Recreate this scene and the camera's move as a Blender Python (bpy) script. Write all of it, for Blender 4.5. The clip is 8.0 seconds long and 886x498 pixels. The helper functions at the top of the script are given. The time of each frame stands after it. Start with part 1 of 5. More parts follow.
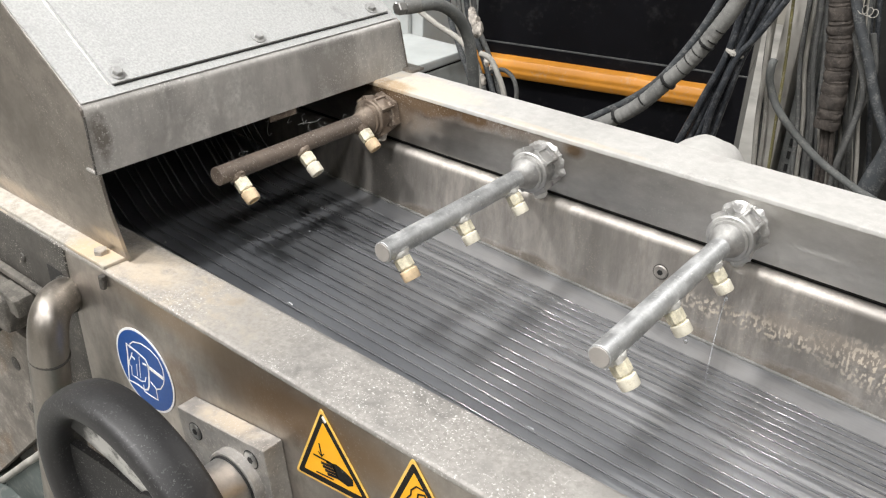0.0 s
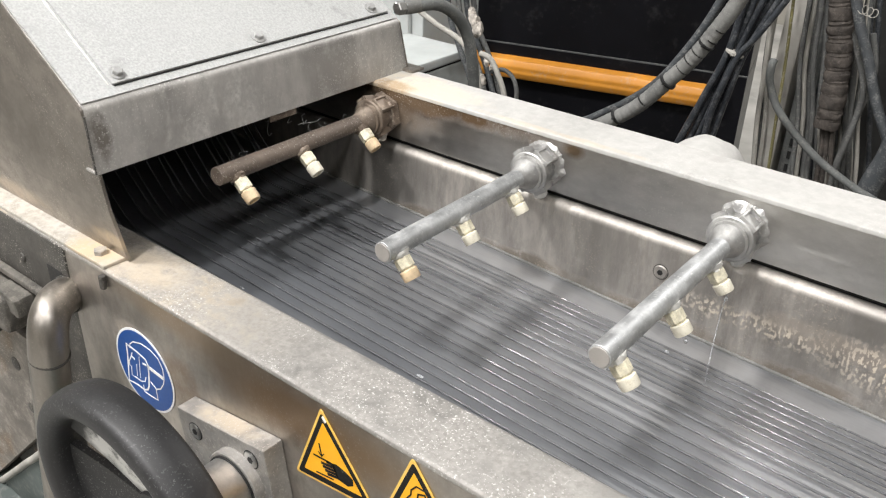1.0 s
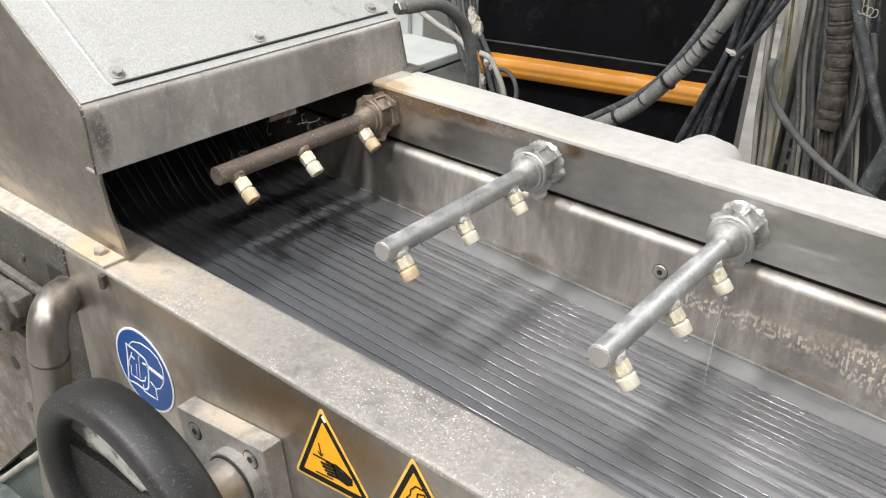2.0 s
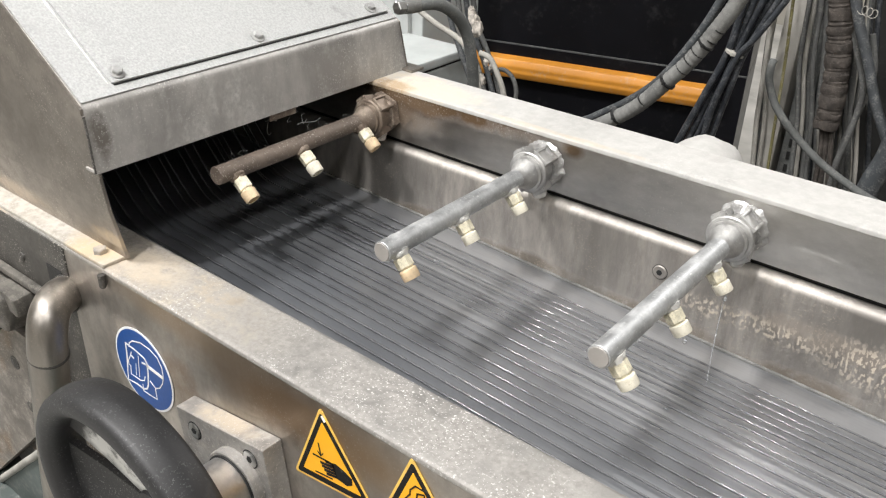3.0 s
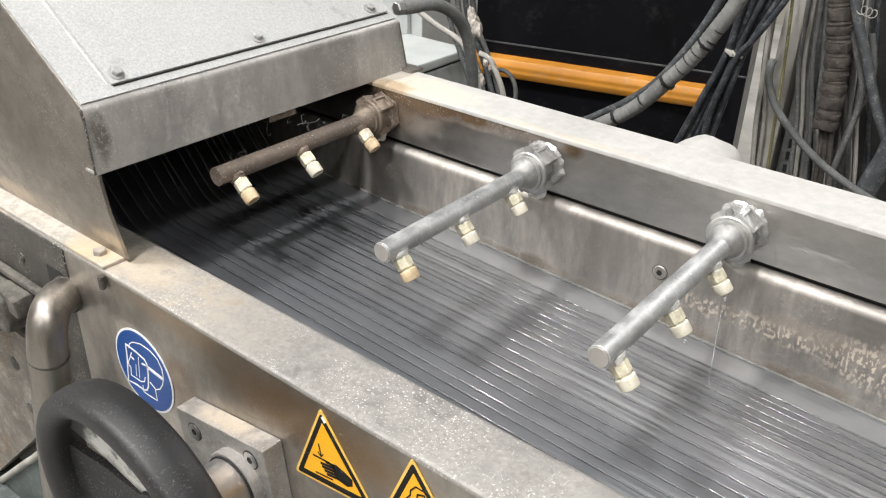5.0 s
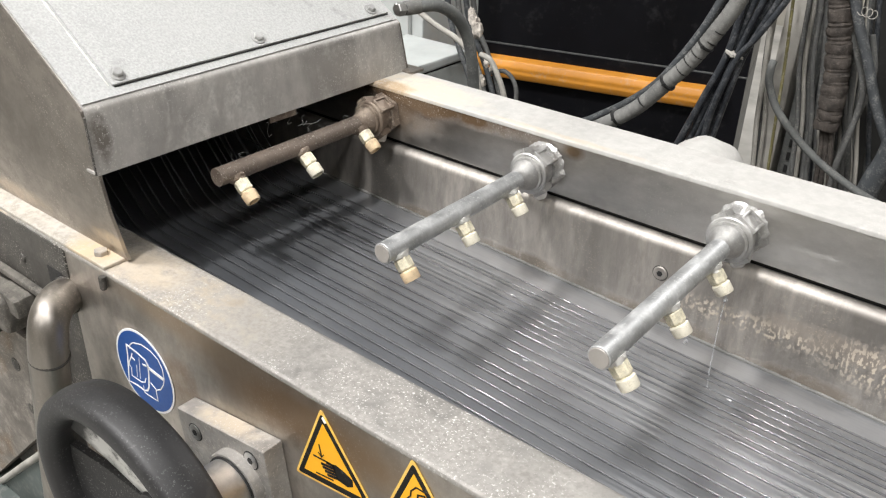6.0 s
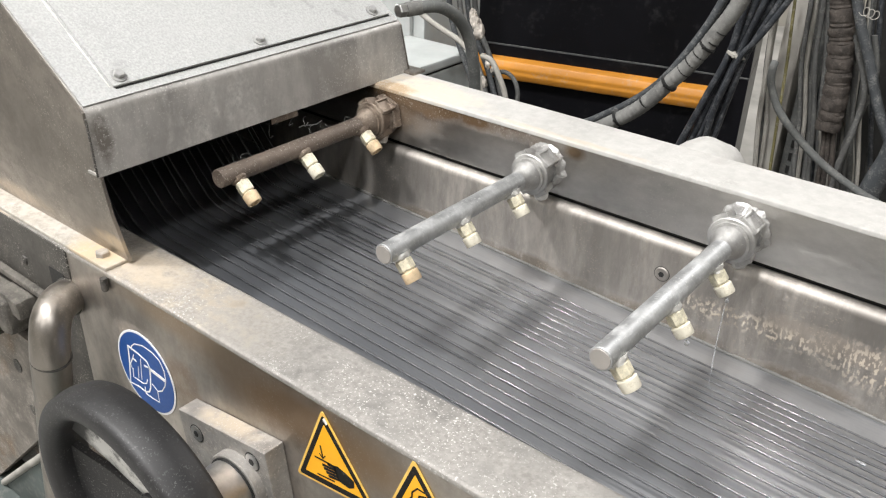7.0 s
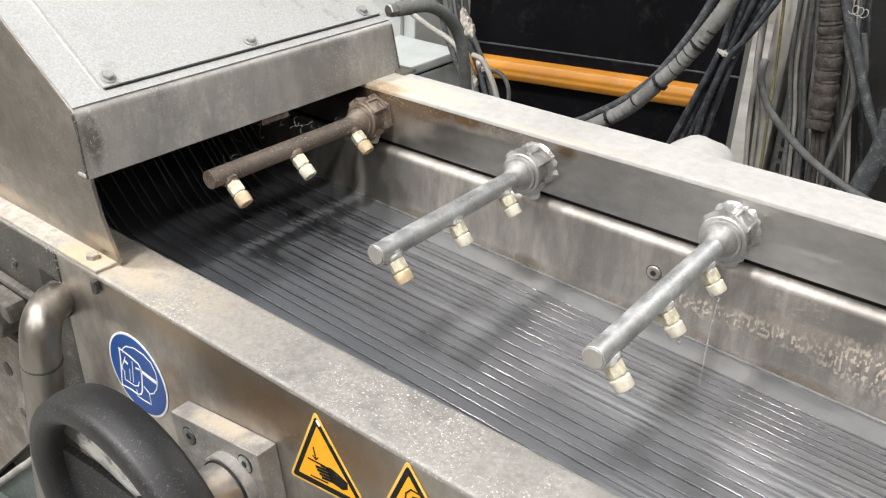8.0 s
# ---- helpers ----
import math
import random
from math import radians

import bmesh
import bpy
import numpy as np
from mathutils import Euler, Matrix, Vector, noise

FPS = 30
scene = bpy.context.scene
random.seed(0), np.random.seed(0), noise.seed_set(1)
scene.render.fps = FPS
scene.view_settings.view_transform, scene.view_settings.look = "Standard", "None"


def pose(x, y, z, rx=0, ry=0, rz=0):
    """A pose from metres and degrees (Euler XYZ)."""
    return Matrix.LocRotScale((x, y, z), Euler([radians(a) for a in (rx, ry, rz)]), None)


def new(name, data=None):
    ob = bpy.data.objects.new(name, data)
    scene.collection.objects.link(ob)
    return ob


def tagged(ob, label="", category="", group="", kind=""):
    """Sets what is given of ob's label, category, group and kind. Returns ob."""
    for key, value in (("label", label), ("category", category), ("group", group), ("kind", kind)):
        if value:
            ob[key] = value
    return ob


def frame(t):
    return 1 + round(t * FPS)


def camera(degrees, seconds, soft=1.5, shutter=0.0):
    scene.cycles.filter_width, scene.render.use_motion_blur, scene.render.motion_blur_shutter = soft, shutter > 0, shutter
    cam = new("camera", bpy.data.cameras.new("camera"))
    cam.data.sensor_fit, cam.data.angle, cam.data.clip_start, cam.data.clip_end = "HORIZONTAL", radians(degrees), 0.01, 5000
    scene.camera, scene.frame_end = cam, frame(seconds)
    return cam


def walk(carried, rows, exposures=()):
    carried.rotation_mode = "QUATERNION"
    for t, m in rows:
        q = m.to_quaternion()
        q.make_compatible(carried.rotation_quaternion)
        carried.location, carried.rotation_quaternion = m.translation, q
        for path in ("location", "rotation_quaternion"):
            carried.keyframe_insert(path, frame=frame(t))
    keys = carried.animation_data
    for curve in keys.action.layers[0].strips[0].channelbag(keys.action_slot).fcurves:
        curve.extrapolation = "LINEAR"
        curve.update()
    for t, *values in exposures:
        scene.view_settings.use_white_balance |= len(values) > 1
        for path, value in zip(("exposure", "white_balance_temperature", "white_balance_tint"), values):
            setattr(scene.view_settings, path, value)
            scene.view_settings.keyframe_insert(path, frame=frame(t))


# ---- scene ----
cam = camera(54.78, 8.0, soft=1.2)
walk(cam, [
    (0.00, pose(0.0000, -0.3700, 1.5500, 60.705, -1.371, 38.848)),
    (1.00, pose(0.0000, -0.3700, 1.5500, 60.705, -1.371, 38.848)),
    (1.50, pose(0.0002, -0.3697, 1.5500, 60.692, -1.362, 38.852)),
    (3.00, pose(-0.0002, -0.3702, 1.5504, 60.664, -1.489, 38.850)),
    (3.50, pose(-0.0002, -0.3702, 1.5504, 60.664, -1.489, 38.850)),
    (4.00, pose(0.0004, -0.3698, 1.5504, 60.678, -1.419, 38.858)),
    (4.50, pose(-0.0004, -0.3700, 1.5502, 60.695, -1.401, 38.782)),
    (6.00, pose(0.0002, -0.3705, 1.5507, 60.749, -1.404, 38.842)),
    (6.50, pose(0.0005, -0.3701, 1.5500, 60.835, -1.290, 38.905)),
    (7.00, pose(0.0008, -0.3698, 1.5503, 60.835, -1.282, 38.943)),
    (7.50, pose(0.0003, -0.3692, 1.5504, 60.826, -1.238, 38.816)),
    (7.75, pose(0.0001, -0.3691, 1.5506, 60.811, -1.242, 38.628)),
    (8.00, pose(-0.0003, -0.3690, 1.5508, 60.786, -1.250, 38.293)),
], exposures=[(0.0, 0.0), (8.0, 0.0)])

# ---- light: an assumed closed factory hall under unseen ceiling lamps ----
world = bpy.data.worlds.new("hall_world")
world.use_nodes = True
world.node_tree.nodes["Background"].inputs[0].default_value = (0.5, 0.5, 0.5, 1)
world.node_tree.nodes["Background"].inputs[1].default_value = 0.05
scene.world = world

# first three fit the pipe shadows; others added for fill and sheen
LAMPS = [(1.80, -1.35), (-0.47, -1.25), (-1.81, -1.35), (4.0, -1.3), (-4.2, -1.3),
         (2.0, 4.4), (0.10, 4.5), (0.5, -4.2), (-2.5, -4.2)]
LAMP_Z, LAMP_WATTS = 4.35, [58, 120, 126, 24, 58, 46, 150, 80, 80]


# ---- materials ----
def nodes_of(name):
    m = bpy.data.materials.new(name)
    m.use_nodes = True
    return m, m.node_tree, m.node_tree.nodes["Principled BSDF"]


def link(nt, a, b):
    nt.links.new(a, b)


def noise_node(nt, scale, detail=4.0, stretch=(1, 1, 1), rough=0.55):
    tc = nt.nodes.new("ShaderNodeTexCoord")
    mp = nt.nodes.new("ShaderNodeMapping")
    mp.inputs["Scale"].default_value = stretch
    nz = nt.nodes.new("ShaderNodeTexNoise")
    nz.inputs["Scale"].default_value = scale
    nz.inputs["Detail"].default_value = detail
    nz.inputs["Roughness"].default_value = rough
    link(nt, tc.outputs["Object"], mp.inputs["Vector"])
    link(nt, mp.outputs["Vector"], nz.inputs["Vector"])
    return nz.outputs["Fac"]


def ramp(nt, fac, stops):
    r = nt.nodes.new("ShaderNodeValToRGB")
    r.color_ramp.elements[0].position, r.color_ramp.elements[0].color = stops[0][0], (*stops[0][1], 1)
    r.color_ramp.elements[1].position, r.color_ramp.elements[1].color = stops[-1][0], (*stops[-1][1], 1)
    for p, c in stops[1:-1]:
        e = r.color_ramp.elements.new(p)
        e.color = (*c, 1)
    link(nt, fac, r.inputs["Fac"])
    return r.outputs["Color"]


def grey(v):
    return (v, v, v)


def mix(nt, fac, a, b, mode="MIX"):
    m = nt.nodes.new("ShaderNodeMix")
    m.data_type, m.blend_type = "RGBA", mode
    for sock, val in ((m.inputs[0], fac), (m.inputs[6], a), (m.inputs[7], b)):
        if isinstance(val, bpy.types.NodeSocket):
            link(nt, val, sock)
        elif isinstance(val, tuple):
            sock.default_value = (*val, 1)
        else:
            sock.default_value = val
    return m.outputs[2]


def bump(nt, bsdf, fac, strength, distance=0.001):
    b = nt.nodes.new("ShaderNodeBump")
    b.inputs["Strength"].default_value = strength
    b.inputs["Distance"].default_value = distance
    link(nt, fac, b.inputs["Height"])
    link(nt, b.outputs["Normal"], bsdf.inputs["Normal"])


def mask_of(nt, fac, lo, hi, top=1.0):
    return ramp(nt, fac, [(lo, grey(0)), (hi, grey(top))])


def blot(nt, centre, radii, top=1.0, wobble=0.9, scale=22):
    """A stain or other patch with a ragged outline: 1 inside, 0 outside, round centre."""
    tc = nt.nodes.new("ShaderNodeTexCoord")
    mp = nt.nodes.new("ShaderNodeMapping")
    mp.inputs["Scale"].default_value = [1 / r for r in radii]
    mp.inputs["Location"].default_value = [-c / r for c, r in zip(centre, radii)]
    link(nt, tc.outputs["Object"], mp.inputs["Vector"])
    ln = nt.nodes.new("ShaderNodeVectorMath")
    ln.operation = "LENGTH"
    link(nt, mp.outputs["Vector"], ln.inputs[0])
    ma = nt.nodes.new("ShaderNodeMath")
    ma.operation = "MULTIPLY_ADD"
    link(nt, noise_node(nt, scale, 7, (1, 1, 1), 0.65), ma.inputs[0])
    ma.inputs[1].default_value = wobble
    link(nt, ln.outputs["Value"], ma.inputs[2])
    r = ramp(nt, ma.outputs[0], [(0.5 + wobble * 0.5 - 0.25, grey(top)), (1.0 + wobble * 0.35, grey(0))])
    return r


def steel(name, base, rough, dust, dust_colour=(0.62, 0.60, 0.56), stretch=(1, 1, 1), rust=0.0, metal=1.0, speck=0.6, blots=(), grain=90, speck_colour=None, soft=1.0, mottle=0.6, tints=()):
    """Worn metal: brushed grain, cloudy stains, dried dust in patches, fine specks and streaks. dust: 0 to 1, how much
    is covered.
    blots: (centre, radii, colour, strength) of stains and other patches; tints: the same, laid evenly over the bare
    metal."""
    m, nt, b = nodes_of(name)
    cloud = noise_node(nt, 7, 6, stretch, 0.6)
    fine = noise_node(nt, 240, 4, stretch, 0.6)
    mid = noise_node(nt, 48, 7, stretch, 0.7)
    col = ramp(nt, cloud, [(0.36, tuple(c * 0.62 for c in base)), (0.5, tuple(c * 0.92 for c in base)), (0.62, tuple(min(1, c * 1.15) for c in base))])
    col = mix(nt, mask_of(nt, mid, 0.42, 0.64, mottle), col, tuple(c * 0.58 for c in base))
    if rust > 0:
        col = mix(nt, mask_of(nt, noise_node(nt, 6, 7), 0.60 - 0.2 * rust, 0.72 - 0.1 * rust, 0.8), col, (0.30, 0.18, 0.09))
    lo = 0.63 - 0.32 * dust
    patch = mask_of(nt, noise_node(nt, 34, 9, stretch, 0.74), lo, lo + 0.14, min(1, 0.4 + dust * 0.55))
    s1 = mask_of(nt, noise_node(nt, 430, 2, (1, 1, 1), 0.6), 0.60, 0.67, speck)
    s2 = mask_of(nt, noise_node(nt, 240, 3, (1, 1, 1), 0.6), 0.66, 0.70, speck)
    specks = mix(nt, 1.0, s1, s2, "LIGHTEN")
    specks = mix(nt, 1.0, specks, mask_of(nt, noise_node(nt, 12, 4), 0.40, 0.60), "MULTIPLY")
    bl = None
    for centre, radii, colour, strength in tints:
        col = mix(nt, blot(nt, centre, radii, strength, 0.5, 9), col, colour)
    tint = ramp(nt, noise_node(nt, grain, 5), [(0.36, tuple(c * (1 - 0.28 * soft) for c in dust_colour)), (0.64, tuple(min(1, c * (1 + 0.18 * soft)) for c in dust_colour))])
    col = mix(nt, patch, col, tint)
    for centre, radii, colour, strength in blots:
        f = mix(nt, 1.0, blot(nt, centre, radii, strength), mask_of(nt, noise_node(nt, 60, 8, (1, 1, 1), 0.72), 0.30, 0.48), "MULTIPLY")
        col = mix(nt, f, col, colour)
        bl = f if bl is None else mix(nt, 1.0, bl, f, "LIGHTEN")
    col = mix(nt, specks, col, speck_colour or tuple(min(0.85, c * 1.35) for c in dust_colour))
    link(nt, col, b.inputs["Base Color"])
    mask = mix(nt, 1.0, patch, specks, "LIGHTEN")
    if bl is not None:
        mask = mix(nt, 1.0, mask, bl, "LIGHTEN")
    link(nt, mix(nt, mask, grey(metal), grey(0)), b.inputs["Metallic"])
    rg = mix(nt, mix(nt, 0.5, fine, cloud), grey(max(0.05, rough - 0.16)), grey(rough + 0.16))
    link(nt, mix(nt, mask, rg, grey(0.8)), b.inputs["Roughness"])
    bump(nt, b, mix(nt, 0.55, fine, mask), 0.22, 0.0006)
    return m


def plain(name, base, rough=0.6, var=0.25, scale=14, metal=0.0, dust=0.0, dust_colour=(0.5, 0.49, 0.46), bumps=0.15, stretch=(1, 1, 1), gloss=0.5):
    m, nt, b = nodes_of(name)
    b.inputs["Specular IOR Level"].default_value = gloss
    n1 = noise_node(nt, scale, 6, stretch)
    n2 = noise_node(nt, scale * 14, 3)
    col = ramp(nt, n1, [(0.3, tuple(c * (1 - var) for c in base)), (0.7, tuple(min(1, c * (1 + var)) for c in base))])
    if dust > 0:
        d = ramp(nt, mix(nt, 0.5, n2, noise_node(nt, scale * 3, 6)), [(0.565 - 0.17 * dust, grey(0)), (0.69 - 0.13 * dust, grey(0.35 + 0.55 * dust))])
        col = mix(nt, d, col, dust_colour)
    link(nt, col, b.inputs["Base Color"])
    b.inputs["Metallic"].default_value = metal
    link(nt, mix(nt, n2, grey(max(0.05, rough - 0.1)), grey(min(1, rough + 0.1))), b.inputs["Roughness"])
    bump(nt, b, n2, bumps, 0.0008)
    return m


M_STEEL = steel("brushed_steel", (0.49, 0.455, 0.415), 0.46, 0.12, (0.40, 0.35, 0.29), (1, 1, 0.7), rust=0.10, speck=0.6,
                # brown under the rim: staining plus a warm reflection painted into the metal
                tints=[((-0.42, 0, 1.065), (0.24, 0.1, 0.055), (0.36, 0.245, 0.145), 0.85), ((-0.60, 0, 1.09), (0.2, 0.1, 0.03), (0.40, 0.31, 0.22), 0.7)],
                blots=[((-0.70, 0, 1.03), (0.06, 0.1, 0.05), (0.22, 0.18, 0.14), 0.6)])
M_RIM = steel("dusty_rim_steel", (0.40, 0.386, 0.363), 0.5, 0.78, (0.272, 0.258, 0.24), (0.8, 1, 1), speck=1.0, grain=260, metal=0.45, mottle=0.3, soft=0.8, speck_colour=(0.64, 0.63, 0.60),
              tints=[((-0.66, 0.03, 1.1), (0.24, 0.1, 0.1), (0.50, 0.43, 0.34), 0.8)],
              blots=[((-0.70, 0.03, 1.1), (0.14, 0.06, 0.1), (0.52, 0.44, 0.34), 0.6), ((-1.0, 0.0, 1.1), (0.22, 0.05, 0.1), (0.58, 0.50, 0.40), 0.8)])
M_FARRIM = steel("white_dusted_steel", (0.52, 0.50, 0.48), 0.5, 1.0, (0.45, 0.442, 0.423), rust=0.0, speck=0.35, grain=90, metal=0.2, soft=0.3,
                 blots=[((-0.66, 0.42, 1.2), (0.20, 0.07, 0.1), (0.60, 0.53, 0.42), 0.9), ((-0.70, 0.40, 1.2), (0.09, 0.03, 0.1), (0.36, 0.25, 0.14), 0.8), ((-0.45, 0.398, 1.2), (0.25, 0.010, 0.1), (0.56, 0.46, 0.34), 0.5)])
M_PANEL = steel("brushed_panel_steel", (0.60, 0.585, 0.56), 0.42, 0.05, (0.5, 0.48, 0.45), (0.7, 1, 1.5), speck=0.4, mottle=0.25,
                tints=[((-0.422, 0.393, 1.193), (0.021, 0.05, 0.014), (0.20, 0.135, 0.075), 0.9), ((-0.75, 0.393, 1.230), (0.60, 0.1, 0.125), (0.10, 0.06, 0.03), 1.0), ((-0.69, 0.393, 1.17), (0.07, 0.1, 0.06), (0.25, 0.19, 0.13), 0.6)],
                blots=[((-0.60, 0.393, 1.198), (0.24, 0.1, 0.034), (0.085, 0.048, 0.020), 1.0), ((-0.66, 0.393, 1.18), (0.12, 0.1, 0.07), (0.15, 0.10, 0.06), 0.5),
                       ((-0.15, 0.393, 1.165), (0.05, 0.1, 0.006), (0.6, 0.58, 0.55), 0.22)])
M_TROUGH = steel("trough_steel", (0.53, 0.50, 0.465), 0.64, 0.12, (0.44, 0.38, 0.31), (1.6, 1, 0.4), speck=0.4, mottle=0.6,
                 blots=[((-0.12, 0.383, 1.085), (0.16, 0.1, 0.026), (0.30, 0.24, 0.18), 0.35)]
                 # a row of darker brown-grey blots along the foot, following the bed's slope
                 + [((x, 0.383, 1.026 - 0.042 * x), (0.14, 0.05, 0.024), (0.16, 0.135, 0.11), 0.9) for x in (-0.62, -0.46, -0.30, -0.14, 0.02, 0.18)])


def bed_material():
    """Brushed steel under a thin film of running water."""
    m, nt, b = nodes_of("wet_bed_steel")
    cloud = noise_node(nt, 5, 5, (0.5, 1.2, 1), 0.55)
    grain = noise_node(nt, 300, 4, (0.04, 1, 1), 0.6)
    ripple = noise_node(nt, 60, 3, (0.35, 1, 1), 0.5)
    col = ramp(nt, cloud, [(0.36, (0.262, 0.275, 0.298)), (0.64, (0.340, 0.346, 0.358))])
    col = mix(nt, mask_of(nt, grain, 0.48, 0.62, 0.22), col, (0.195, 0.205, 0.22))
    link(nt, col, b.inputs["Base Color"])
    b.inputs["Metallic"].default_value = 0.68
    link(nt, mix(nt, cloud, grey(0.28), grey(0.38)), b.inputs["Roughness"])
    b.inputs["Coat Weight"].default_value = 0.95
    b.inputs["Coat IOR"].default_value = 1.33
    b.inputs["Coat Roughness"].default_value = 0.17
    bump(nt, b, ripple, 0.10, 0.0008)
    return m


M_BED = bed_material()
M_HOODTOP = steel("dust_coated_hood_steel", (0.46, 0.46, 0.45), 0.5, 1.0, (0.41, 0.415, 0.408), speck=0.6, metal=0.3, grain=420, speck_colour=(0.54, 0.54, 0.53), soft=0.55)
M_HOODBOLT = steel("dusty_bolt_steel", (0.45, 0.45, 0.44), 0.55, 0.6, (0.36, 0.36, 0.35), speck=0.4, metal=0.3)
M_HOOD = steel("hood_steel", (0.54, 0.52, 0.495), 0.46, 0.45, (0.50, 0.485, 0.46), (1, 1, 0.5), speck=0.8, grain=200, metal=0.45,
               blots=[((-0.716, 0.02, 1.24), (0.03, 0.022, 0.06), (0.10, 0.085, 0.07), 0.85)])
M_HOODSIDE = steel("hood_side_steel", (0.37, 0.338, 0.305), 0.46, 0.05, (0.5, 0.46, 0.40), speck=0.5,
                   blots=[((-0.73, 0.0, 1.125), (0.07, 0.1, 0.022), (0.50, 0.40, 0.28), 0.85), ((-0.95, 0.0, 1.12), (0.2, 0.1, 0.03), (0.55, 0.46, 0.36), 0.7)])
M_PIPE = steel("galvanised_pipe", (0.52, 0.53, 0.535), 0.50, 0.42, (0.50, 0.505, 0.50), speck=0.7, metal=0.75, grain=220, speck_colour=(0.72, 0.72, 0.70))
M_ENDPLATE = steel("pipe_end_steel", (0.43, 0.408, 0.385), 0.5, 0.2, (0.46, 0.43, 0.40), speck=0.2, metal=0.5, mottle=0.2)
M_PIPE_BROWN = steel("brown_stained_pipe", (0.17, 0.135, 0.11), 0.6, 0.16, (0.34, 0.28, 0.23), speck=0.7, metal=0.2, speck_colour=(0.5, 0.46, 0.4))
M_COUP = steel("limescaled_coupling", (0.50, 0.495, 0.485), 0.42, 0.45, (0.50, 0.495, 0.475), speck=0.9, metal=0.8)
M_COUP_BROWN = steel("brown_coupling", (0.24, 0.19, 0.15), 0.55, 0.4, (0.44, 0.37, 0.30), speck=0.7, metal=0.4)
M_NOZZLE = plain("ivory_plastic", (0.70, 0.65, 0.50), 0.5, 0.3, 170, dust=0.46, dust_colour=(0.30, 0.275, 0.18))
M_NOZZLE_CAP = plain("cream_plastic_cap", (0.76, 0.72, 0.60), 0.5, 0.14, 60, dust=0.28, dust_colour=(0.42, 0.36, 0.24))
M_NOZZLE_TAN = plain("tan_stained_plastic", (0.66, 0.51, 0.33), 0.55, 0.25, 90, dust=0.3, dust_colour=(0.34, 0.25, 0.15))
M_BLACKRUB = steel("black_wheel_plastic", (0.020, 0.020, 0.021), 0.52, 0.22, (0.060, 0.060, 0.060), metal=0.0, speck=0.45, speck_colour=(0.24, 0.24, 0.235))
M_WHEELWEB = steel("smeared_wheel_plastic", (0.015, 0.015, 0.016), 0.5, 0.22, (0.06, 0.06, 0.058), metal=0.0, speck=0.6, speck_colour=(0.3, 0.3, 0.29),
                   blots=[((-0.052, 0.010, 0.056), (0.060, 0.1, 0.042), (0.70, 0.70, 0.68), 1.0), ((-0.015, 0.012, 0.035), (0.070, 0.1, 0.045), (0.72, 0.72, 0.70), 1.0)])
M_BLUE = plain("blue_sticker", (0.010, 0.066, 0.26), 0.4, 0.12, 20, bumps=0.03)
M_WHITE = plain("white_print", (0.8, 0.8, 0.8), 0.45, 0.05, 30, bumps=0.02)
M_YELLOW = plain("yellow_sticker", (0.86, 0.42, 0.012), 0.4, 0.05, 20, bumps=0.03)
M_BLACKPRINT = plain("black_print", (0.010, 0.0095, 0.009), 0.6, 0.1, 30, dust=0.06, dust_colour=(0.16, 0.15, 0.13), bumps=0.03, gloss=0.2)
M_PALEEDGE = plain("faded_yellow_edge", (0.80, 0.50, 0.10), 0.45, 0.15, 60, dust=0.2, dust_colour=(0.6, 0.52, 0.36), bumps=0.03)
M_HANDLE = steel("scuffed_tube_steel", (0.40, 0.37, 0.335), 0.40, 0.14, (0.33, 0.29, 0.24), (1.5, 1.5, 0.3), speck=0.8, mottle=0.7)
M_IRON = steel("dirty_cast_iron", (0.085, 0.08, 0.073), 0.55, 0.30, (0.19, 0.175, 0.152), speck=1.0, metal=0.4, rust=0.2, speck_colour=(0.42, 0.40, 0.36))
M_COLLAR = steel("bright_collar_steel", (0.56, 0.555, 0.545), 0.38, 0.12, (0.4, 0.39, 0.37), speck=0.4)
M_BLOCK = steel("dusty_block_steel", (0.37, 0.355, 0.335), 0.55, 0.45, (0.41, 0.375, 0.33), speck=1.0, grain=160, metal=0.6, speck_colour=(0.5, 0.47, 0.42),
                blots=[((0, -0.01, 0.0), (0.09, 0.03, 0.006), (0.46, 0.39, 0.30), 0.8)])
M_CASTDUST = plain("dust_caked_casting", (0.095, 0.088, 0.077), 0.85, 0.55, 45, dust=0.3, dust_colour=(0.24, 0.22, 0.19), bumps=0.6)
M_BLACKCAB = plain("black_painted_sheet", (0.0045, 0.0045, 0.006), 0.38, 0.4, 6, dust=0.14, dust_colour=(0.035, 0.035, 0.036), gloss=0.25)
M_ORANGE = plain("orange_paint", (0.60, 0.25, 0.03), 0.5, 0.2, 10, dust=0.22, dust_colour=(0.46, 0.34, 0.22))
M_GREYPAINT = plain("pale_grey_enamel", (0.55, 0.58, 0.57), 0.5, 0.15, 12, dust=0.35, dust_colour=(0.6, 0.6, 0.58))
M_HOSEDARK = plain("dark_rubber_hose", (0.05, 0.055, 0.06), 0.55, 0.3, 30, dust=0.35, dust_colour=(0.26, 0.26, 0.25))
M_HOSEGREY = plain("dusty_grey_conduit", (0.105, 0.11, 0.107), 0.75, 0.25, 30, dust=0.35, dust_colour=(0.23, 0.225, 0.21))
M_CABLEGREY = plain("dusty_grey_cable", (0.095, 0.097, 0.094), 0.7, 0.3, 25, dust=0.3, dust_colour=(0.30, 0.29, 0.27))
M_CABLEPALE = plain("pale_dusty_cable", (0.37, 0.355, 0.32), 0.75, 0.2, 25, dust=0.3)
M_CABLEBLACK = plain("black_cable", (0.03, 0.034, 0.04), 0.4, 0.3, 25, dust=0.45, dust_colour=(0.17, 0.175, 0.18))
M_CONDUIT = plain("pale_dusty_conduit", (0.17, 0.17, 0.162), 0.75, 0.3, 40, dust=0.4, dust_colour=(0.27, 0.265, 0.25))
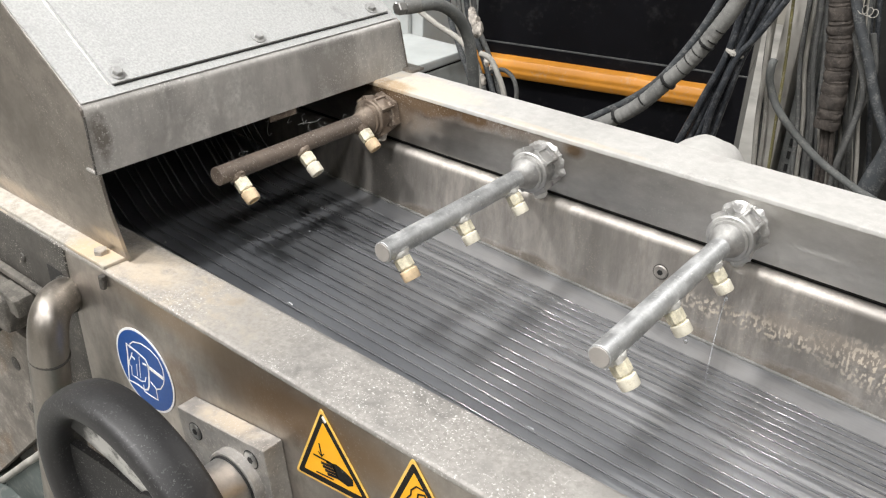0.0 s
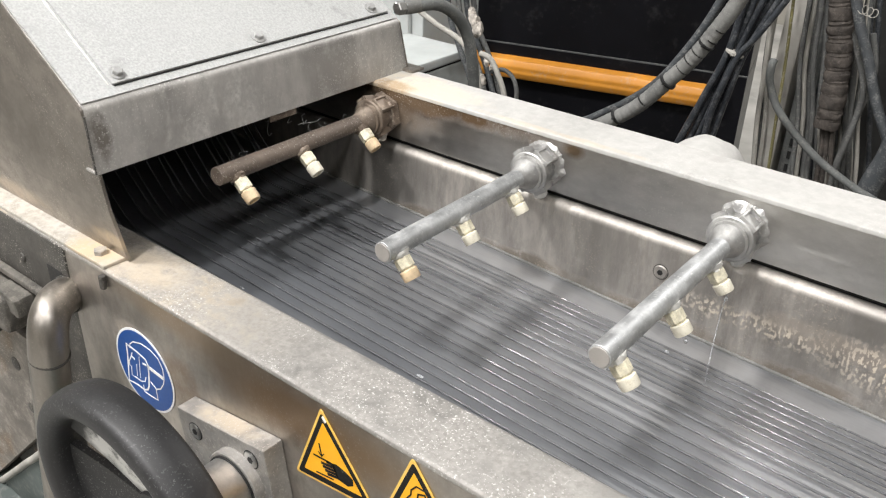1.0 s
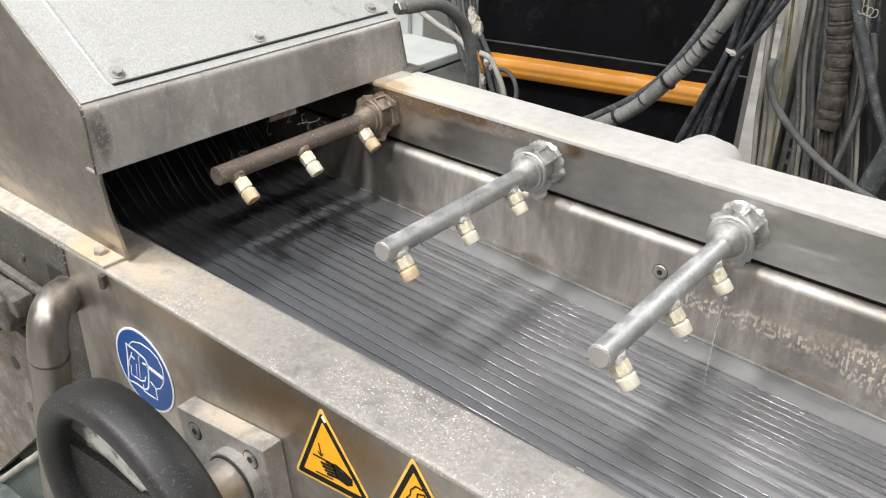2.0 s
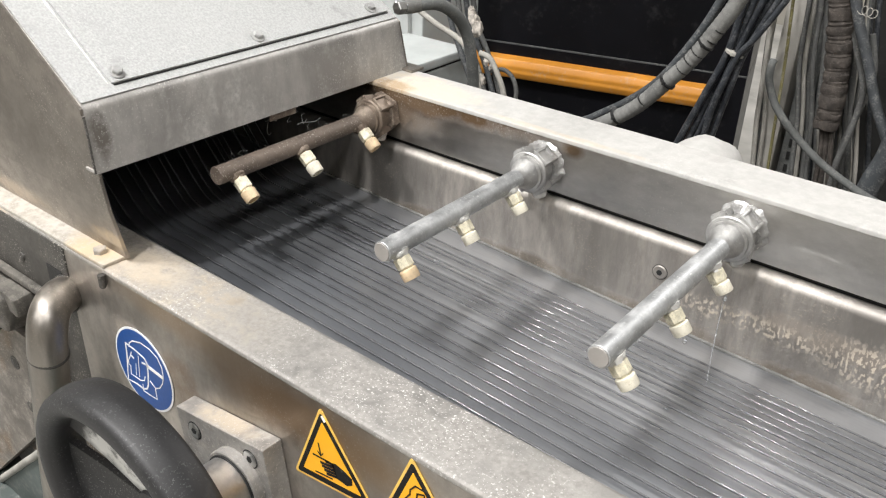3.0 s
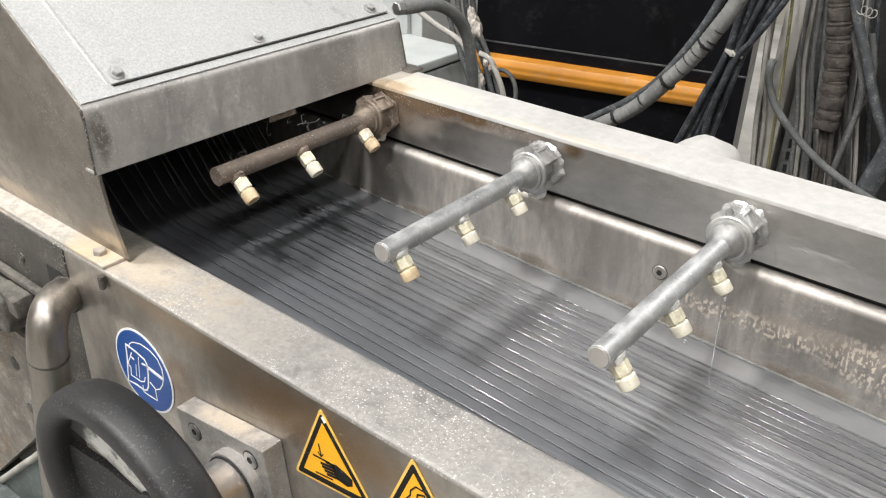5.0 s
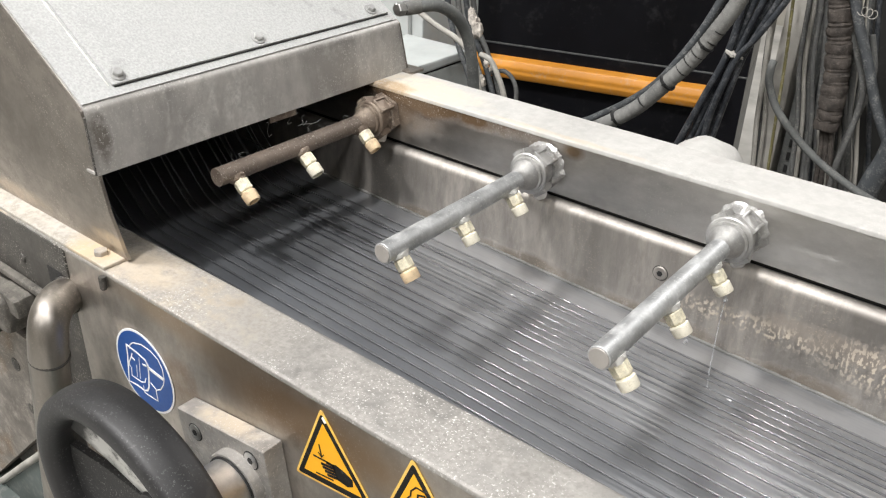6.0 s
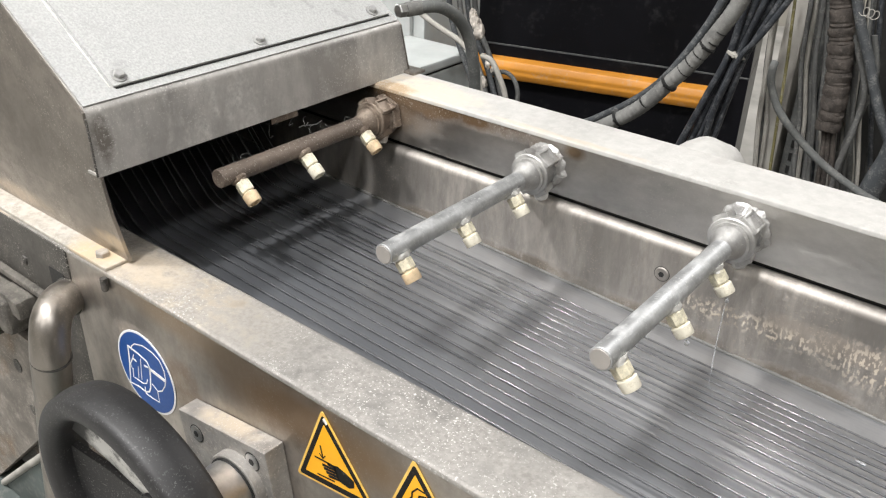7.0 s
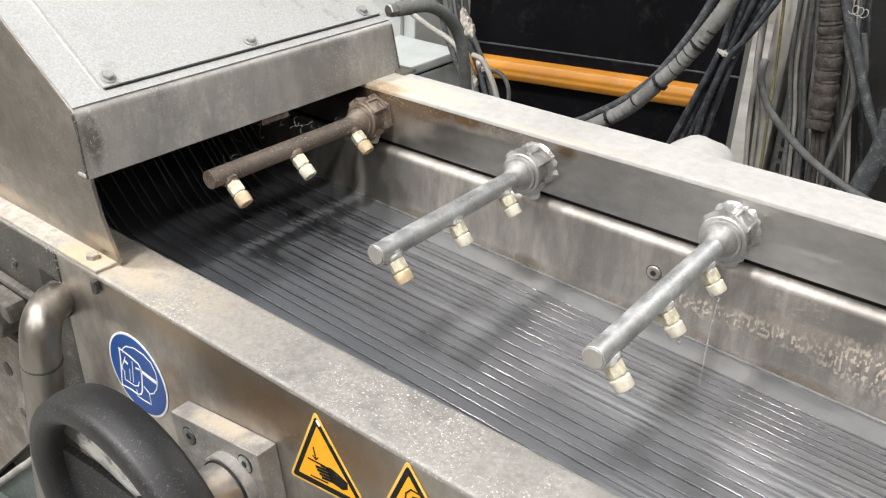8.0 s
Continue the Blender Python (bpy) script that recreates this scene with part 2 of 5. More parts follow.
M_CABLEYEL = plain("yellow_green_cable", (0.20, 0.18, 0.075), 0.6, 0.2, 25, dust=0.3)
M_BROWNHOSE = plain("brown_corrugated_hose", (0.05, 0.042, 0.036), 0.85, 0.6, 70, dust=0.3, dust_colour=(0.19, 0.165, 0.145), bumps=0.8)
M_POST = plain("dusty_grey_post", (0.36, 0.345, 0.315), 0.7, 0.3, 18, dust=0.35, dust_colour=(0.36, 0.345, 0.31))
M_DUSTWHITE = plain("white_plastic_dust", (0.62, 0.61, 0.58), 0.9, 0.1, 90, bumps=0.6)
M_CLUMP = plain("clumped_dust", (0.50, 0.46, 0.41), 0.9, 0.4, 120, bumps=0.8)
M_LOWER = steel("brown_lower_plate", (0.19, 0.17, 0.148), 0.6, 0.5, (0.33, 0.30, 0.265), speck=1.0, metal=0.1, rust=0.35, grain=140)
M_CONCRETE = plain("concrete_floor", (0.42, 0.41, 0.385), 0.8, 0.3, 3, dust=0.2)
M_TEAL = plain("teal_grey_paint", (0.085, 0.102, 0.097), 0.6, 0.3, 8, dust=0.45, dust_colour=(0.2, 0.2, 0.185))
M_WALL = plain("cream_hall_wall", (0.46, 0.44, 0.39), 0.85, 0.08, 2)
M_CEIL = plain("grey_hall_ceiling", (0.20, 0.20, 0.195), 0.9, 0.06, 2)
# the unlit inside of the hood, put into a near-black colour
M_HOODSHADE = plain("hood_inside_shade", (0.02, 0.02, 0.022), 0.6, 0.3, 12)
# black painted for the shade in gaps and holes; also on black ties
M_GAP = plain("gap_shade_and_seal", (0.012, 0.012, 0.012), 0.6, 0.2, 20)


def add_lime(m):
    """Dried lime runs and spots on the trough wall, thicker towards the outlet."""
    nt = m.node_tree
    b = nt.nodes["Principled BSDF"]
    old = b.inputs["Base Color"].links[0].from_socket
    spots = mask_of(nt, noise_node(nt, 300, 2, (1.0, 1.0, 0.5), 0.5), 0.52, 0.57, 0.95)
    where = mix(nt, 1.0, blot(nt, (-0.05, 0.383, 1.076), (0.15, 0.2, 0.048), 1.0, 0.6, 30), blot(nt, (-0.20, 0.383, 1.074), (0.20, 0.2, 0.022), 0.9, 0.6, 30), "LIGHTEN")
    f = mix(nt, 1.0, spots, where, "MULTIPLY")
    link(nt, mix(nt, f, old, (0.56, 0.49, 0.40)), b.inputs["Base Color"])
    for key, val in (("Metallic", 0.0), ("Roughness", 0.8)):
        was = b.inputs[key].links[0].from_socket
        link(nt, mix(nt, f, was, grey(val)), b.inputs[key])


add_lime(M_TROUGH)


def strand_material():
    m, nt, b = nodes_of("wet_grey_strand")
    col = ramp(nt, noise_node(nt, 30, 3, (0.1, 1, 1)), [(0.38, (0.06, 0.064, 0.07)), (0.62, (0.11, 0.114, 0.12))])
    link(nt, col, b.inputs["Base Color"])
    b.inputs["Roughness"].default_value = 0.45
    b.inputs["Coat Weight"].default_value = 0.9
    b.inputs["Coat Roughness"].default_value = 0.10
    return m


def water_material():
    m, nt, b = nodes_of("clear_water")
    b.inputs["Base Color"].default_value = (0.95, 0.97, 1, 1)
    b.inputs["Roughness"].default_value = 0.12
    b.inputs["IOR"].default_value = 1.33
    b.inputs["Transmission Weight"].default_value = 0.75
    return m


M_STRAND = strand_material()
M_WATER = water_material()


# ---- building helpers ----
def part(name, bm, material, parent=None, label="", smooth=False, kind=""):
    bm.normal_update()
    me = bpy.data.meshes.new(name)
    bm.to_mesh(me)
    bm.free()
    me.materials.append(material)
    if smooth:
        me.shade_smooth()
        me.set_sharp_from_angle(angle=radians(38))
    ob = new(name, me)
    if parent is not None:
        ob.parent = parent
    if label or kind:
        tagged(ob, label=label, kind=kind)
    return ob


def thing(name, label, category, group="", at=None):
    ob = new(name)
    ob.empty_display_size = 0.02
    if at is not None:
        ob.matrix_basis = at
    return tagged(ob, label, category, group)


def box(bm, x0, x1, y0, y1, z0, z1, bevel=0.0, m=None, segs=2):
    r = bmesh.ops.create_cube(bm, size=1.0)
    vs = r["verts"]
    for v in vs:
        v.co = Vector((x0 + (v.co.x + 0.5) * (x1 - x0), y0 + (v.co.y + 0.5) * (y1 - y0), z0 + (v.co.z + 0.5) * (z1 - z0)))
    if m is not None:
        bmesh.ops.transform(bm, matrix=m, verts=vs)
    if bevel > 0:
        es = list({e for v in vs for e in v.link_edges})
        bmesh.ops.bevel(bm, geom=es, offset=bevel, segments=segs, affect="EDGES", profile=0.6)
    return bm


def new_box(*a, **k):
    return box(bmesh.new(), *a, **k)


def ring_frame(d):
    d = Vector(d).normalized()
    up = Vector((0, 0, 1)) if abs(d.z) < 0.9 else Vector((1, 0, 0))
    u = d.cross(up).normalized()
    return u, u.cross(d).normalized()


def lathe(bm, p0, p1, profile, seg=24, phase=0.0):
    """profile: (distance along the axis in metres, radius); closed with caps."""
    p0, d = Vector(p0), (Vector(p1) - Vector(p0)).normalized()
    u, w = ring_frame(d)
    rings = []
    for s, r in profile:
        rings.append([bm.verts.new(p0 + d * s + (u * math.cos(a) + w * math.sin(a)) * r)
                      for a in (2 * math.pi * (i + phase) / seg for i in range(seg))])
    for a, b in zip(rings, rings[1:]):
        for i in range(seg):
            bm.faces.new((a[i], a[(i + 1) % seg], b[(i + 1) % seg], b[i]))
    bm.faces.new(rings[0][::-1])
    bm.faces.new(rings[-1])
    bmesh.ops.recalc_face_normals(bm, faces=bm.faces)
    return bm


def smooth_line(pts, n=8):
    """Catmull-Rom through pts."""
    P = [Vector(p) for p in pts]
    P = [P[0] * 2 - P[1]] + P + [P[-1] * 2 - P[-2]]
    out = []
    for i in range(1, len(P) - 2):
        a, b, c, d = P[i - 1:i + 3]
        for k in range(n):
            t = k / n
            out.append(0.5 * ((2 * b) + (c - a) * t + (2 * a - 5 * b + 4 * c - d) * t * t + (3 * b - a - 3 * c + d) * t ** 3))
    out.append(P[-2])
    return out


def tube(bm, pts, r, seg=10, n=8, corrugate=0.0, pitch=0.008):
    line = smooth_line(pts, n) if n > 1 else [Vector(p) for p in pts]
    if corrugate > 0:
        fine, acc = [line[0]], 0.0
        for a, b in zip(line, line[1:]):
            k = max(1, int((b - a).length / (pitch / 4)))
            fine += [a.lerp(b, (j + 1) / k) for j in range(k)]
        line = fine
    prev_u, rings, dist = None, [], 0.0
    for i, p in enumerate(line):
        d = (line[min(i + 1, len(line) - 1)] - line[max(i - 1, 0)]).normalized()
        if prev_u is None:
            u, _ = ring_frame(d)
        else:
            u = (prev_u - d * prev_u.dot(d)).normalized()
        prev_u, w = u, u.cross(d)
        if i:
            dist += (p - line[i - 1]).length
        rr = r + (corrugate * math.sin(2 * math.pi * dist / pitch) if corrugate else 0)
        rings.append([bm.verts.new(p + (u * math.cos(a) + w * math.sin(a)) * rr) for a in (2 * math.pi * j / seg for j in range(seg))])
    for a, b in zip(rings, rings[1:]):
        for i in range(seg):
            bm.faces.new((a[i], a[(i + 1) % seg], b[(i + 1) % seg], b[i]))
    bm.faces.new(rings[0][::-1])
    bm.faces.new(rings[-1])
    bmesh.ops.recalc_face_normals(bm, faces=bm.faces)
    return bm


def extrude_x(bm, prof, x0, x1, cuts=1, wave=0.0):
    """A closed outline of (y, z) points, pulled along x; wave: dents in its long faces."""
    rings = []
    for i in range(cuts + 1):
        x = x0 + (x1 - x0) * i / cuts
        rings.append([bm.verts.new((x, y + wave * noise.noise((x * 3, y * 9, 1.0)), z + wave * noise.noise((x * 3, z * 9, 7.0)))) for y, z in prof])
    n = len(prof)
    for a, b in zip(rings, rings[1:]):
        for i in range(n):
            bm.faces.new((a[i], a[(i + 1) % n], b[(i + 1) % n], b[i]))
    bm.faces.new(rings[0][::-1])
    bm.faces.new(rings[-1])
    bmesh.ops.recalc_face_normals(bm, faces=bm.faces)
    return bm


def round_path(corners, r, n=5):
    """An outline with rounded corners, as (y, z) points; r: one radius, or one for each corner."""
    out, k = [], len(corners)
    for i, c in enumerate(corners):
        rr = r[i] if isinstance(r, (list, tuple)) else r
        c, a, b = Vector(c), Vector(corners[i - 1]), Vector(corners[(i + 1) % k])
        if rr <= 0:
            out.append(tuple(c))
            continue
        p, q = c + (a - c).normalized() * rr, c + (b - c).normalized() * rr
        for j in range(n + 1):
            t = j / n
            out.append(tuple(p * (1 - t) ** 2 + c * 2 * t * (1 - t) + q * t * t))
    return out


def prism(bm, outline, thick, m=None):
    """A flat outline of (x, z) points with a thickness along y (towards -y)."""
    a = [bm.verts.new((x, 0, z)) for x, z in outline]
    b = [bm.verts.new((x, -thick, z)) for x, z in outline]
    n = len(outline)
    bm.faces.new(a)
    bm.faces.new(b[::-1])
    for i in range(n):
        bm.faces.new((a[i], b[i], b[(i + 1) % n], a[(i + 1) % n]))
    bmesh.ops.recalc_face_normals(bm, faces=bm.faces)
    if m is not None:
        bmesh.ops.transform(bm, matrix=m, verts=a + b)
    return bm


def hex_bolt(parent, p, axis, r=0.0075, washer=True, mat=None):
    """A bolt head with its washer, at p, standing out along axis."""
    p, d = Vector(p), Vector(axis).normalized()
    bolt = part("bolt", lathe(bmesh.new(), p, p + d, [(0, r * 0.98), (0.0045, r * 0.98), (0.0055, r * 0.8)], 6), mat or M_PIPE, parent)
    if washer:
        part("washer", lathe(bmesh.new(), p - d * 0.0005, p + d, [(0, r * 1.45), (0.0014, r * 1.45), (0.0018, r * 1.35)], 20), mat or M_PIPE, bolt)
    return bolt


# ---- the hall ----
def hall():
    # mostly unseen shell, added to enclose the machine and bounce light
    tagged(part("floor", new_box(-7, 6, -7, 6, -0.1, 0), M_CONCRETE), "dusty grey concrete factory floor", "floor", kind="structure")
    tagged(part("ceiling", new_box(-7, 6, -7, 6, 4.6, 4.7), M_CEIL), "unseen dark grey factory hall ceiling", "ceiling", kind="structure")
    for nm, b in (("wall_north", (-7, 6, 6, 6.15, 0, 4.6)), ("wall_south", (-7, 6, -7.15, -7, 0, 4.6)),
                  ("wall_west", (-7.15, -7, -7, 6, 0, 4.6)), ("wall_east", (6, 6.15, -7, 6, 0, 4.6))):
        tagged(part(nm, new_box(*b), M_WALL), "cream painted factory hall wall", "wall", kind="structure")
    for i, (x, y) in enumerate(LAMPS):
        lamp = thing("unseen_ceiling_lamp", "unseen ceiling lamp in a white square housing", "lamp", "ceiling lamps", pose(x, y, LAMP_Z))
        part("housing", new_box(-0.32, 0.32, -0.32, 0.32, 0.03, 0.25, bevel=0.01), M_WHITE, lamp)
        li = bpy.data.lights.new("lamp_light", "AREA")
        li.shape, li.size, li.size_y, li.energy, li.color = "RECTANGLE", 0.26, 0.5, LAMP_WATTS[i], (1.0, 0.982, 0.968)
        lo = new("lamp_light", li)
        lo.matrix_basis = pose(x, y, LAMP_Z)


hall()


# ---- the chute ----
def bed_z(x):
    return 1.022 - 0.042 * x


def chute():
    ch = thing("strand_chute", "stainless steel strand chute with dusty rims on a machine frame", "machine")
    near = round_path([(0, 0.62), (0, 1.10), (0.066, 1.10), (0.066, 0.98), (0.062, 0.98), (0.062, 1.096), (0.004, 1.096), (0.004, 0.62)],
                      [0, 0.003, 0.004, 0, 0, 0.002, 0.002, 0])
    part("side_wall", extrude_x(bmesh.new(), near, -0.80, 1.0, 40, 0.0007), M_STEEL, ch, "stained brushed steel side wall, brown reflection painted under the rim", True)
    top = round_path([(-0.0007, 1.0965), (-0.0004, 1.1008), (0.0022, 1.1022), (0.063, 1.1022), (0.0665, 1.1008), (0.0668, 1.096)], 0.0006, 2)
    part("rim_top", extrude_x(bmesh.new(), top, -1.6, 1.0, 60, 0.0004), M_RIM, ch, "rim dusted with pale plastic powder", True)
    far = round_path([(0.393, 1.138), (0.393, 1.203), (0.463, 1.203), (0.463, 0.75), (0.459, 0.75), (0.459, 1.199), (0.397, 1.199), (0.397, 1.138)],
                     [0.001, 0.004, 0.005, 0, 0, 0.001, 0.001, 0.001])
    part("far_panel", extrude_x(bmesh.new(), far, -1.6, 1.0, 40, 0.0005), M_PANEL, ch, "brushed steel panel, brown stain near the hood", True)
    ftop = round_path([(0.3922, 1.1995), (0.3928, 1.2038), (0.3958, 1.2056), (0.460, 1.2056), (0.4638, 1.2038), (0.4638, 1.199)], 0.0006, 2)
    part("far_rim_top", extrude_x(bmesh.new(), ftop, -1.6, 1.0, 60, 0.0004), M_FARRIM, ch, "rim thick with white dust", True)
    # black strip added behind the panel to give the gap its shade
    part("gap_strip", new_box(-1.6, 1.0, 0.401, 0.405, 1.10, 1.160), M_GAP, ch, "black strip for the shaded gap")
    lip = [(0.400, 0.98), (0.400, 1.131), (0.3955, 1.1325)] + [(0.393 - 0.010 * math.sin(a), 1.1225 + 0.0100 * math.cos(a)) for a in [i * math.pi / 14 for i in range(0, 8)]] + [(0.383, 1.00), (0.3835, 0.98)]
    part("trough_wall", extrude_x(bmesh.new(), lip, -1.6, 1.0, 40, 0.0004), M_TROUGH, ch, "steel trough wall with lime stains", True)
    bm = bmesh.new()
    nx, ny = 60, 24
    grid = [[bm.verts.new((-1.6 + 2.6 * i / nx, 0.062 + 0.322 * j / ny, bed_z(-1.6 + 2.6 * i / nx))) for j in range(ny + 1)] for i in range(nx + 1)]
    for i in range(nx):
        for j in range(ny):
            bm.faces.new((grid[i][j], grid[i + 1][j], grid[i + 1][j + 1], grid[i][j + 1]))
    r = bmesh.ops.extrude_face_region(bm, geom=list(bm.faces))
    for v in [g for g in r["geom"] if isinstance(g, bmesh.types.BMVert)]:
        v.co.z -= 0.006
    bmesh.ops.recalc_face_normals(bm, faces=bm.faces)
    part("bed", bm, M_BED, ch, "wet grey steel slide bed", True)
    bm = bmesh.new()
    up = [[bm.verts.new((x, y, bed_z(x) + h)) for y, h in ((0.3829, -0.001), (0.3829, 0.0028), (0.3815, 0.0030), (0.3805, 0.0022), (0.3805, -0.001))] for x in [-1.6 + 0.1 * i for i in range(27)]]
    for a, b in zip(up, up[1:]):
        for i in range(5):
            bm.faces.new((a[i], a[(i + 1) % 5], b[(i + 1) % 5], b[i]))
    bm.faces.new(up[0])
    bm.faces.new(up[-1])
    bmesh.ops.recalc_face_normals(bm, faces=bm.faces)
    part("bed_edge", bm, M_CONDUIT, ch, "pale upturned edge of the bed", True)
    # black disc stands in for the shaded recess round the screw
    part("screw_recess", lathe(bmesh.new(), (-0.298, 0.3838, 1.094), (-0.298, 0.3, 1.094), [(0, 0.0087), (0.0011, 0.0087)], 28), M_GAP, ch)
    scr = part("screw", lathe(bmesh.new(), (-0.298, 0.3835, 1.094), (-0.298, 0.3, 1.094), [(0, 0.0080), (0.0012, 0.0080), (0.0022, 0.0068)], 24), M_TROUGH, ch, "", True)
    part("socket", lathe(bmesh.new(), (-0.298, 0.3815, 1.094), (-0.298, 0.3, 1.094), [(0, 0.0033), (0.0008, 0.0033)], 6), M_GAP, scr)
    # frame under the chute, down to the floor
    for x in (-1.5, 0.85):
        for y in (0.02, 0.40):
            part("leg", new_box(x - 0.03, x + 0.03, y, y + 0.05, 0, 0.99, bevel=0.003), M_IRON, ch)
    part("cross_plate", new_box(-1.6, 1.0, 0.01, 0.455, 0.90, 0.935), M_IRON, ch)


chute()


# ---- spray pipes ----
def spray_pipe(x, tip, ys, brown, z=1.168, k=1.0):
    sp = thing("spray_pipe", ("brown stained" if brown else "galvanised") + " spray pipe with three ivory nozzles and a claw coupling", "pipe", "spray pipes", pose(x, 0, z))
    mp, mc = (M_PIPE_BROWN, M_COUP_BROWN) if brown else (M_PIPE, M_COUP)
    part("pipe", lathe(bmesh.new(), (0, 0.352, 0), (0, 0, 0), [(0, 0.0102), (0.352 - tip - 0.0005, 0.0102), (0.352 - tip, 0.0098)], 28), mp, sp, "", True)
    if not brown:
        part("end_plate", lathe(bmesh.new(), (0, tip + 0.001, 0), (0, 0, 0), [(0, 0.0088), (0.0016, 0.0088), (0.0019, 0.0085)], 28), M_ENDPLATE, sp, "plain steel end plate")
    part("collar", lathe(bmesh.new(), (0, 0.380, 0), (0, 0, 0), [(0, 0.0195), (0.014, 0.0195), (0.0145, 0.0228), (0.0155, 0.0235), (0.0195, 0.0235), (0.0205, 0.0225), (0.0208, 0.0198),
          (0.0240, 0.0198), (0.0245, 0.0172), (0.0275, 0.0165), (0.034, 0.0125), (0.042, 0.0103)], 36), mc, sp, "stepped cast collar", True)
    if brown:
        part("hex_nut", lathe(bmesh.new(), (0, 0.3925, 0), (0, 0, 0), [(0, 0.0245), (0.001, 0.0265), (0.0115, 0.0265), (0.013, 0.0245)], 6, 0.3), mc, sp)
    bm = lathe(bmesh.new(), (0, 0.3925, 0), (0, 0, 0), [(0, 0.0268), (0.0015, 0.0262), (0.004, 0.0245), (0.009, 0.0235), (0.013, 0.0215)] if not brown else [(0, 0.021), (0.014, 0.021), (0.016, 0.0195)], 56)
    for v in bm.verts:
        v.co += Vector((v.co.x, 0, v.co.z)).normalized() * 0.0032 * noise.noise(v.co * 210 + Vector((x * 9, 0, 0)))
    part("base_nut", bm, mc, sp, "base ring caked with lime" if not brown else "", True)

    def wedge(a, w0, w1, ya, yb, h0, h1, tilt):
        m = pose(0, 0, 0, 0, a, 0)
        q = bmesh.new()
        lo = [(-w0, ya), (w0, ya), (w1, yb), (-w1, yb)]
        v0 = [q.verts.new(m @ Vector((px, py, h0))) for px, py in lo]
        v1 = [q.verts.new(m @ Vector((px, py, h1 + (tilt if py == ya else 0)))) for px, py in lo]
        q.faces.new(v0[::-1])
        q.faces.new(v1)
        for i in range(4):
            q.faces.new((v0[i], v0[(i + 1) % 4], v1[(i + 1) % 4], v1[i]))
        bmesh.ops.recalc_face_normals(q, faces=q.faces)
        bmesh.ops.bevel(q, geom=list(q.edges), offset=0.0012, segments=2, affect="EDGES")
        return q
    # two flared ears, two window claws
    for a in (-38, 142):
        part("claw", wedge(a, 0.0090, 0.0072, 0.362, 0.381, 0.0180, 0.0245, 0.0030), mc, sp, "", True)
    for a in (34, 214):
        q = wedge(a, 0.0085, 0.0095, 0.364, 0.384, 0.0180, 0.0235, 0.0)
        m = pose(0, 0, 0, 0, a, 0)
        for x0, x1, ya, yb in ((-0.0098, -0.0070, 0.363, 0.385), (0.0070, 0.0098, 0.363, 0.385), (-0.0098, 0.0098, 0.3615, 0.3645), (-0.0098, 0.0098, 0.3815, 0.3855)):
            box(q, x0, x1, ya, yb, 0.0185, 0.0262, 0.0010, m)
        part("claw", q, mc, sp, "", True)
    d = Vector((0.76, 0, -0.65)).normalized() if brown else Vector((0.63, 0, -0.777))
    # a lump of lime hanging under the coupling
    bm = bmesh.new()
    bmesh.ops.create_icosphere(bm, subdivisions=3, radius=0.0075)
    for v in bm.verts:
        q = v.co * 130
        v.co *= 1 + 0.45 * noise.noise(q + Vector((x * 5, 0, 0)))
        v.co += Vector((0.010, 0.371, -0.0235))
    part("lime_lump", bm, M_CLUMP if brown else M_DUSTWHITE, sp, "ragged lump of lime", True)
    for i, y in enumerate(ys):
        o = Vector((0, y, 0))
        nz = part("nozzle", lathe(bmesh.new(), o + d * 0.0085, o + d, [(0, 0.0066), (0.0035 * k, 0.0066), (0.004 * k, 0.0078), (0.0048 * k, 0.0084), (0.0138 * k, 0.0084), (0.0147 * k, 0.0076), (0.0149 * k, 0.0066), (0.017 * k, 0.0066)], 6, 0.2), M_NOZZLE, sp, "ivory plastic hexagonal nozzle")
        cp = M_NOZZLE_TAN if (brown and i != 1) or (not brown and x < -0.4 and i == 0) else M_NOZZLE_CAP
        part("nozzle_cap", lathe(bmesh.new(), o + d * (0.0085 + 0.016 * k), o + d, [(0, 0.0075), (0.001, 0.0086), (0.0095 * k, 0.0084), (0.0105 * k, 0.0078), (0.0106 * k, 0.0056), (0.0065 * k, 0.0048)], 20), cp, nz, "", True)
        q = lathe(bmesh.new(), o + d * 0.0072, o + d, [(0, 0.0098), (0.0022, 0.0092), (0.0042, 0.0080), (0.0056, 0.0068)], 24)
        for v in q.verts:
            v.co += (v.co - o - d * 0.01).normalized() * 0.0022 * noise.noise(v.co * 330 + Vector((x * 7, 0, i)))
        part("lime_crust", q, mc if brown else M_DUSTWHITE, nz, "ragged lime crust" if not brown else "", True)
    return sp


spray_pipe(-0.2277, 0.1146, (0.131, 0.225, 0.312), False)
spray_pipe(-0.457, 0.125, (0.142, 0.234, 0.320), False)
spray_pipe(-0.695, 0.127, (0.149, 0.243, 0.340), True, 1.170, 1.2)


# ---- hood over the inlet ----
M_FLANGE = steel("dusty_flange_steel", (0.5, 0.47, 0.43), 0.5, 0.8, (0.40, 0.37, 0.32), speck=0.6, metal=0.3, blots=[((-0.76, 0.015, 1.106), (0.09, 0.05, 0.1), (0.50, 0.39, 0.26), 0.9)])

def hood_top_z(x):
    return 1.2695 + 0.684 * (-0.717 - x)


